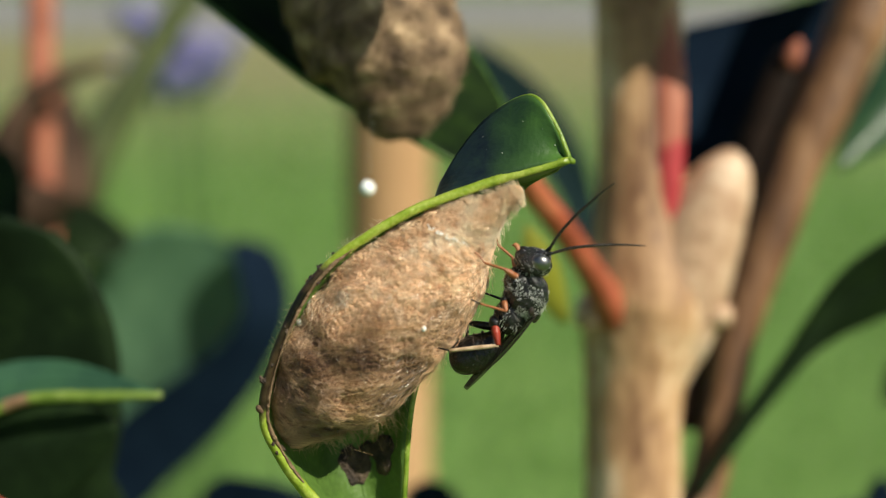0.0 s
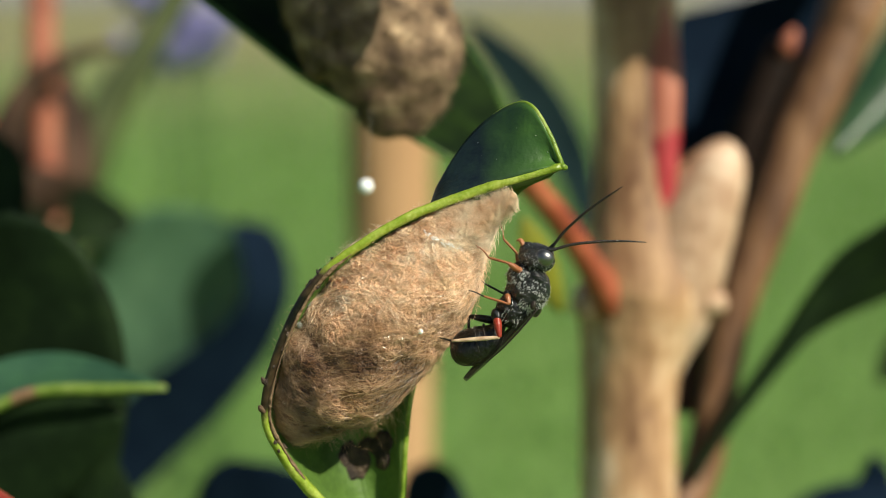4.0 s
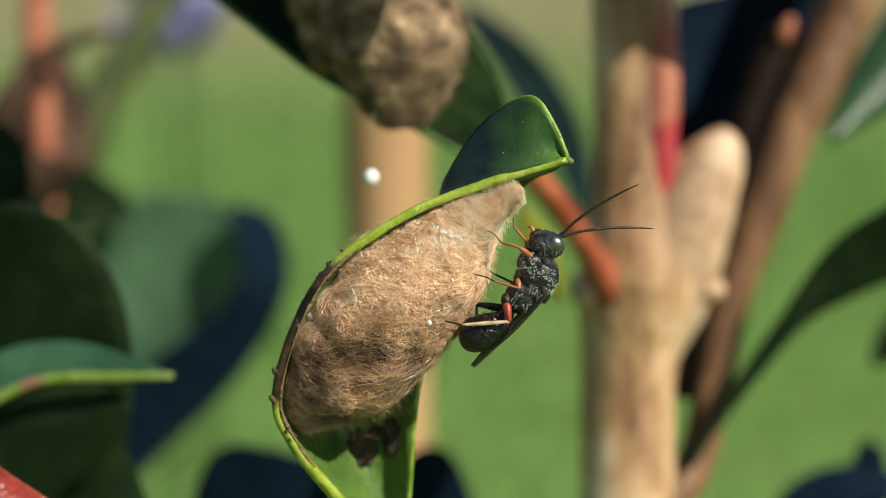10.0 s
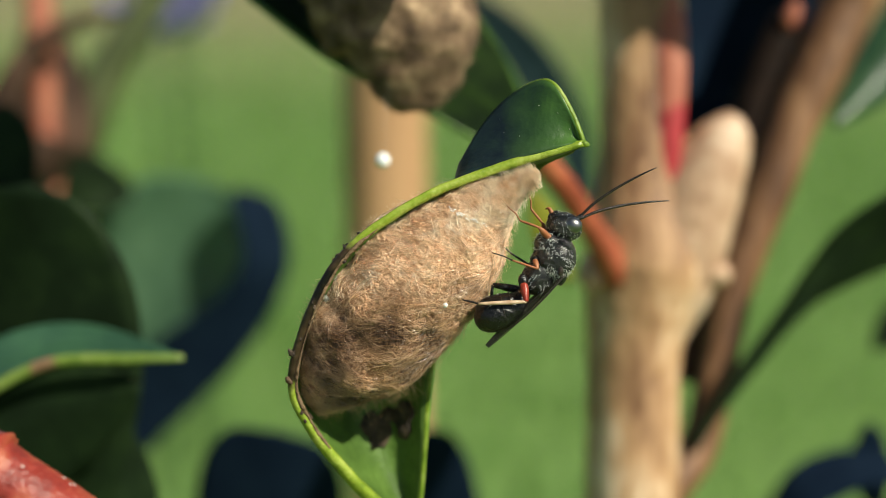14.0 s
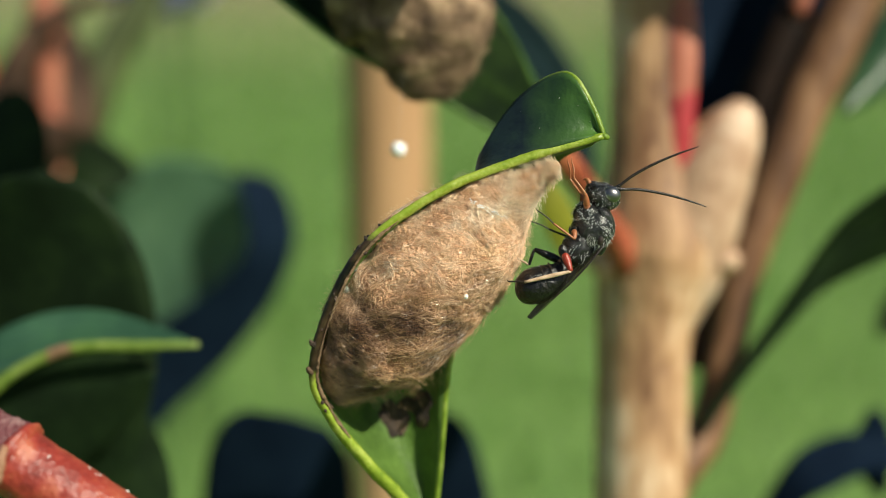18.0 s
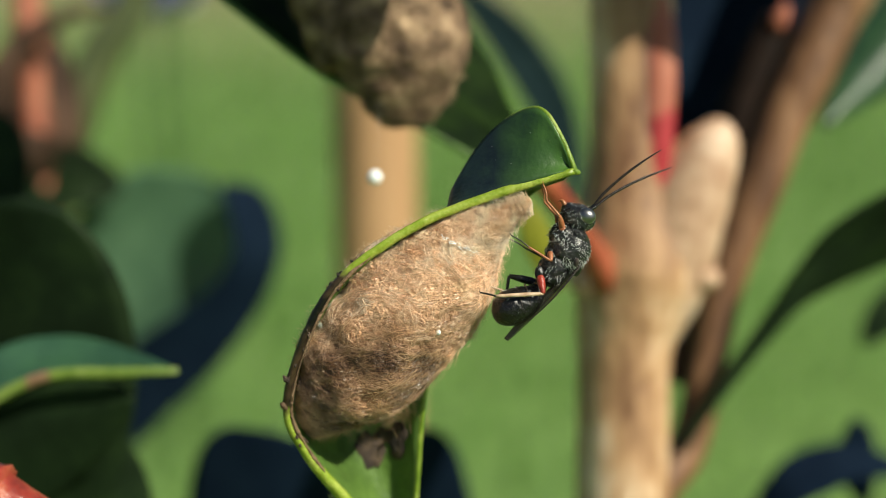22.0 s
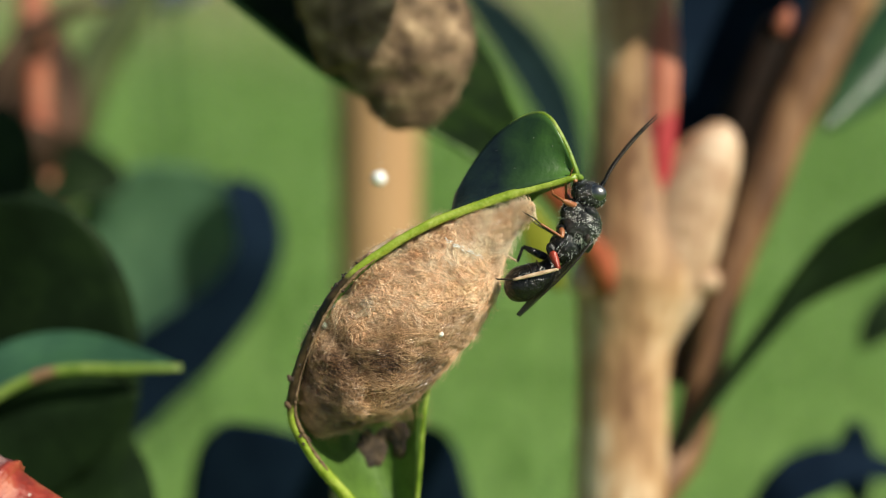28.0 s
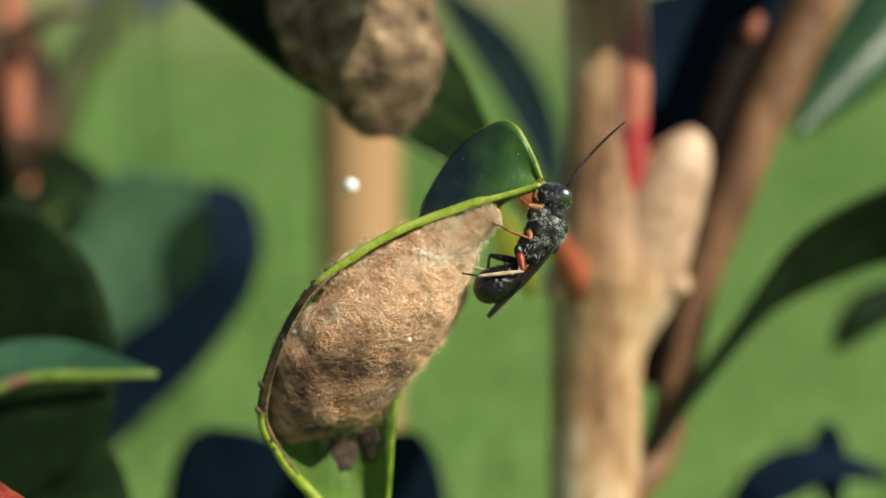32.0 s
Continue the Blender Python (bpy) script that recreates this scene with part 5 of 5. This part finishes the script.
def antenna(s):
    h = Vector((1.98, 0.16 * s, -0.05))
    ob = part("antenna", joined(ball((0, 0, 0), (0.1, 0.1, 0.1), 0, 12, 8), tube([(0, 0, 0), (0.28, 0, 0.06)], [0.09, 0.08], 10, 6)), M["chitin"], wasp, "long thin dark elbowed antenna", at=Matrix.Translation(h * MM))
    part("flagellum", tube([(0.28, 0, 0.06), (1.0, 0, 0.14), (2.0, 0, 0.4), (3.0, 0, 0.77), (3.85, 0, 1.15)], [0.062, 0.066, 0.06, 0.046, 0.02], 9, 60, 1, 0.02, 5), M["chitin_brown"], ob)
    return ob


feelers = [antenna(1), antenna(-1)]


def stand(x, z, lean, out=0.0):
    """The wasp's pose from the place of its eye in the shrub's frame (mm), the lean of its body from upright, and its turn out of the leaf's plane."""
    a = radians(lean - 2)
    f, d = Vector((math.sin(a), 0, math.cos(a))), Vector((math.cos(a), 0, -math.sin(a)))
    left = d.cross(f)
    turn = Matrix((f, left, d)).transposed().to_4x4() @ pose(0, 0, 0, 0, 0, out)
    eye = turn @ Vector((1.68, 0.5, -0.12))
    return PLANT @ Matrix.Translation((Vector((x, -0.4, z)) - eye) * MM) @ turn


def motions():
    walk(wasp, [
        (0.0, stand(4.56, -0.47, 29.0, 16)),
        (1.5, stand(4.60, -0.50, 29.0, 16)),
        (2.0, stand(4.89, -0.37, 31.0, 15)),
        (2.5, stand(5.03, -0.16, 31.5, 14)),
        (4.0, stand(4.99, -0.10, 31.5, 12)),
        (6.5, stand(5.11, 0.12, 33.0, 8)),
        (8.0, stand(5.10, 0.07, 33.5, 6)),
        (8.5, stand(5.06, 0.04, 29.5, 6)),
        (9.0, stand(5.20, 0.15, 32.5, 6)),
        (11.0, stand(5.13, 0.21, 32.3, 4)),
        (11.5, stand(5.47, 0.49, 24.5, 4)),
        (12.0, stand(5.25, 0.26, 32.6, 4)),
        (14.0, stand(5.28, 0.24, 34.0, 2)),
        (14.5, stand(5.37, 0.40, 32.0, 2)),
        (16.5, stand(5.36, 0.33, 34.8, 1)),
        (17.0, stand(5.42, 0.37, 34.7, 0)),
        (17.5, stand(5.79, 0.82, 31.0, 0)),
        (18.0, stand(6.06, 1.22, 32.2, 0)),
        (18.5, stand(6.19, 1.55, 33.8, 0)),
        (21.0, stand(6.14, 1.58, 33.6, 0)),
        (21.5, stand(6.23, 1.80, 32.0, 0)),
        (24.5, stand(6.23, 1.82, 32.0, 0)),
        (25.0, stand(6.47, 2.07, 33.5, 0)),
        (25.5, stand(6.46, 2.20, 32.8, 0)),
        (27.5, stand(6.39, 2.32, 32.5, 0)),
        (28.0, stand(6.59, 3.02, 31.2, 0)),
        (30.5, stand(6.61, 3.04, 31.2, 0)),
        (31.0, stand(6.76, 3.27, 31.2, 0)),
        (32.0, stand(6.63, 3.25, 30.2, 0)),
    ])
    # the antennae sweep: seconds and the lean of each from upright, far one and near one
    sweep = [
        (0.0, 45, 87),
        (1.0, 45, 87),
        (2.0, 44, 86),
        (3.0, 46, 86),
        (4.0, 48, 85),
        (6.5, 52, 78),
        (7.0, 53, 77),
        (8.0, 55, 82),
        (9.0, 57, 87),
        (10.0, 55, 84),
        (11.0, 54, 80),
        (11.5, 40, 43),
        (12.0, 50, 72),
        (13.0, 54, 75),
        (14.0, 54, 76),
        (14.4, 58, 110),
        (14.6, 56, 108),
        (15.2, 52, 84),
        (16.5, 50, 82),
        (17.0, 48, 84),
        (17.5, 19, 85),
        (18.0, 62, 100),
        (18.5, 56, 90),
        (19.0, 49, 70),
        (20.0, 52, 76),
        (21.0, 51, 75),
        (22.0, 49, 62),
        (23.0, 49, 66),
        (24.0, 48, 64),
        (24.5, 44, 58),
        (25.0, 7, -10),
        (25.5, 20, 30),
        (27.5, 38, 46),
        (28.0, 37, 39),
        (29.0, 40, 41),
        (30.0, 44, 45),
        (31.0, 42, 44),
        (32.0, 42, 42),
    ]
    for ob, k in ((feelers[1], 1), (feelers[0], 2)):
        h = Vector(ob.location)
        walk(ob, [(r[0], Matrix.Translation(h) @ pose(0, 0, 0, 0, 31 + 15 - r[k], 6 if k == 1 else -4)) for r in sweep])
    # the legs step when the wasp climbs: seconds and the swing of each leg
    for ob, rows in ((fore[0], [(0.0, 33), (2.0, 30), (2.5, 36), (9.0, 35), (11.2, 34), (11.5, 8), (12.0, 32), (17.0, 32), (17.3, 5), (17.8, -6), (18.5, 2), (22.0, 0), (27.5, 4), (27.8, 30), (28.2, 60), (32.0, 62)]),
                     (fore[1], [(0.0, 4), (9.0, 0), (17.2, 2), (17.6, -12), (18.2, 0), (25.0, 0), (27.6, -10), (28.0, 6), (32.0, 4)]),
                     (middle[0], [(0.0, 17), (2.0, 20), (2.3, 10), (2.8, 17), (9.0, 19), (14.4, 18), (17.4, 22), (17.8, -6), (18.4, 8), (21.2, 10), (21.7, 2), (24.8, 4), (25.2, 14), (27.6, 18), (28.0, 2), (28.5, 14), (32.0, 12)]),
                     (middle[1], [(0.0, 10), (2.0, 16), (2.5, 4), (9.0, 10), (17.3, 0), (17.7, 18), (18.4, 6), (25.0, 8), (27.7, -6), (28.2, 10), (32.0, 9)]),
                     (hind[0], [(0.0, 0), (11.2, 0), (11.5, -10), (12.0, 0), (17.4, 0), (17.9, 10), (18.5, -2), (27.5, 0), (27.9, 10), (28.4, -3), (32.0, 0)]),
                     (hind[1], [(0.0, -8), (11.3, -6), (11.6, -20), (12.0, -8), (17.4, -6), (18.0, -22), (18.5, -12), (27.6, -12), (28.0, -24), (28.5, -14), (32.0, -12)])):
        h = Vector(ob.location)
        walk(ob, [(t, Matrix.Translation(h) @ pose(0, 0, 0, 0, a, 0)) for t, a in rows])
    # the front shins fold in under the head near the end
    for ob, rows in ((shins[0], [(0.0, 0, 0), (27.5, 0, 0), (28.2, -30, -66), (32.0, -28, -64)]),
                     (shins[1], [(0.0, 0, 0), (27.5, 0, 0), (28.2, -30, 60), (32.0, -28, 60)])):
        h = Vector(ob.location)
        walk(ob, [(t, Matrix.Translation(h) @ pose(0, 0, 0, b, a, 0)) for t, a, b in rows])


motions()
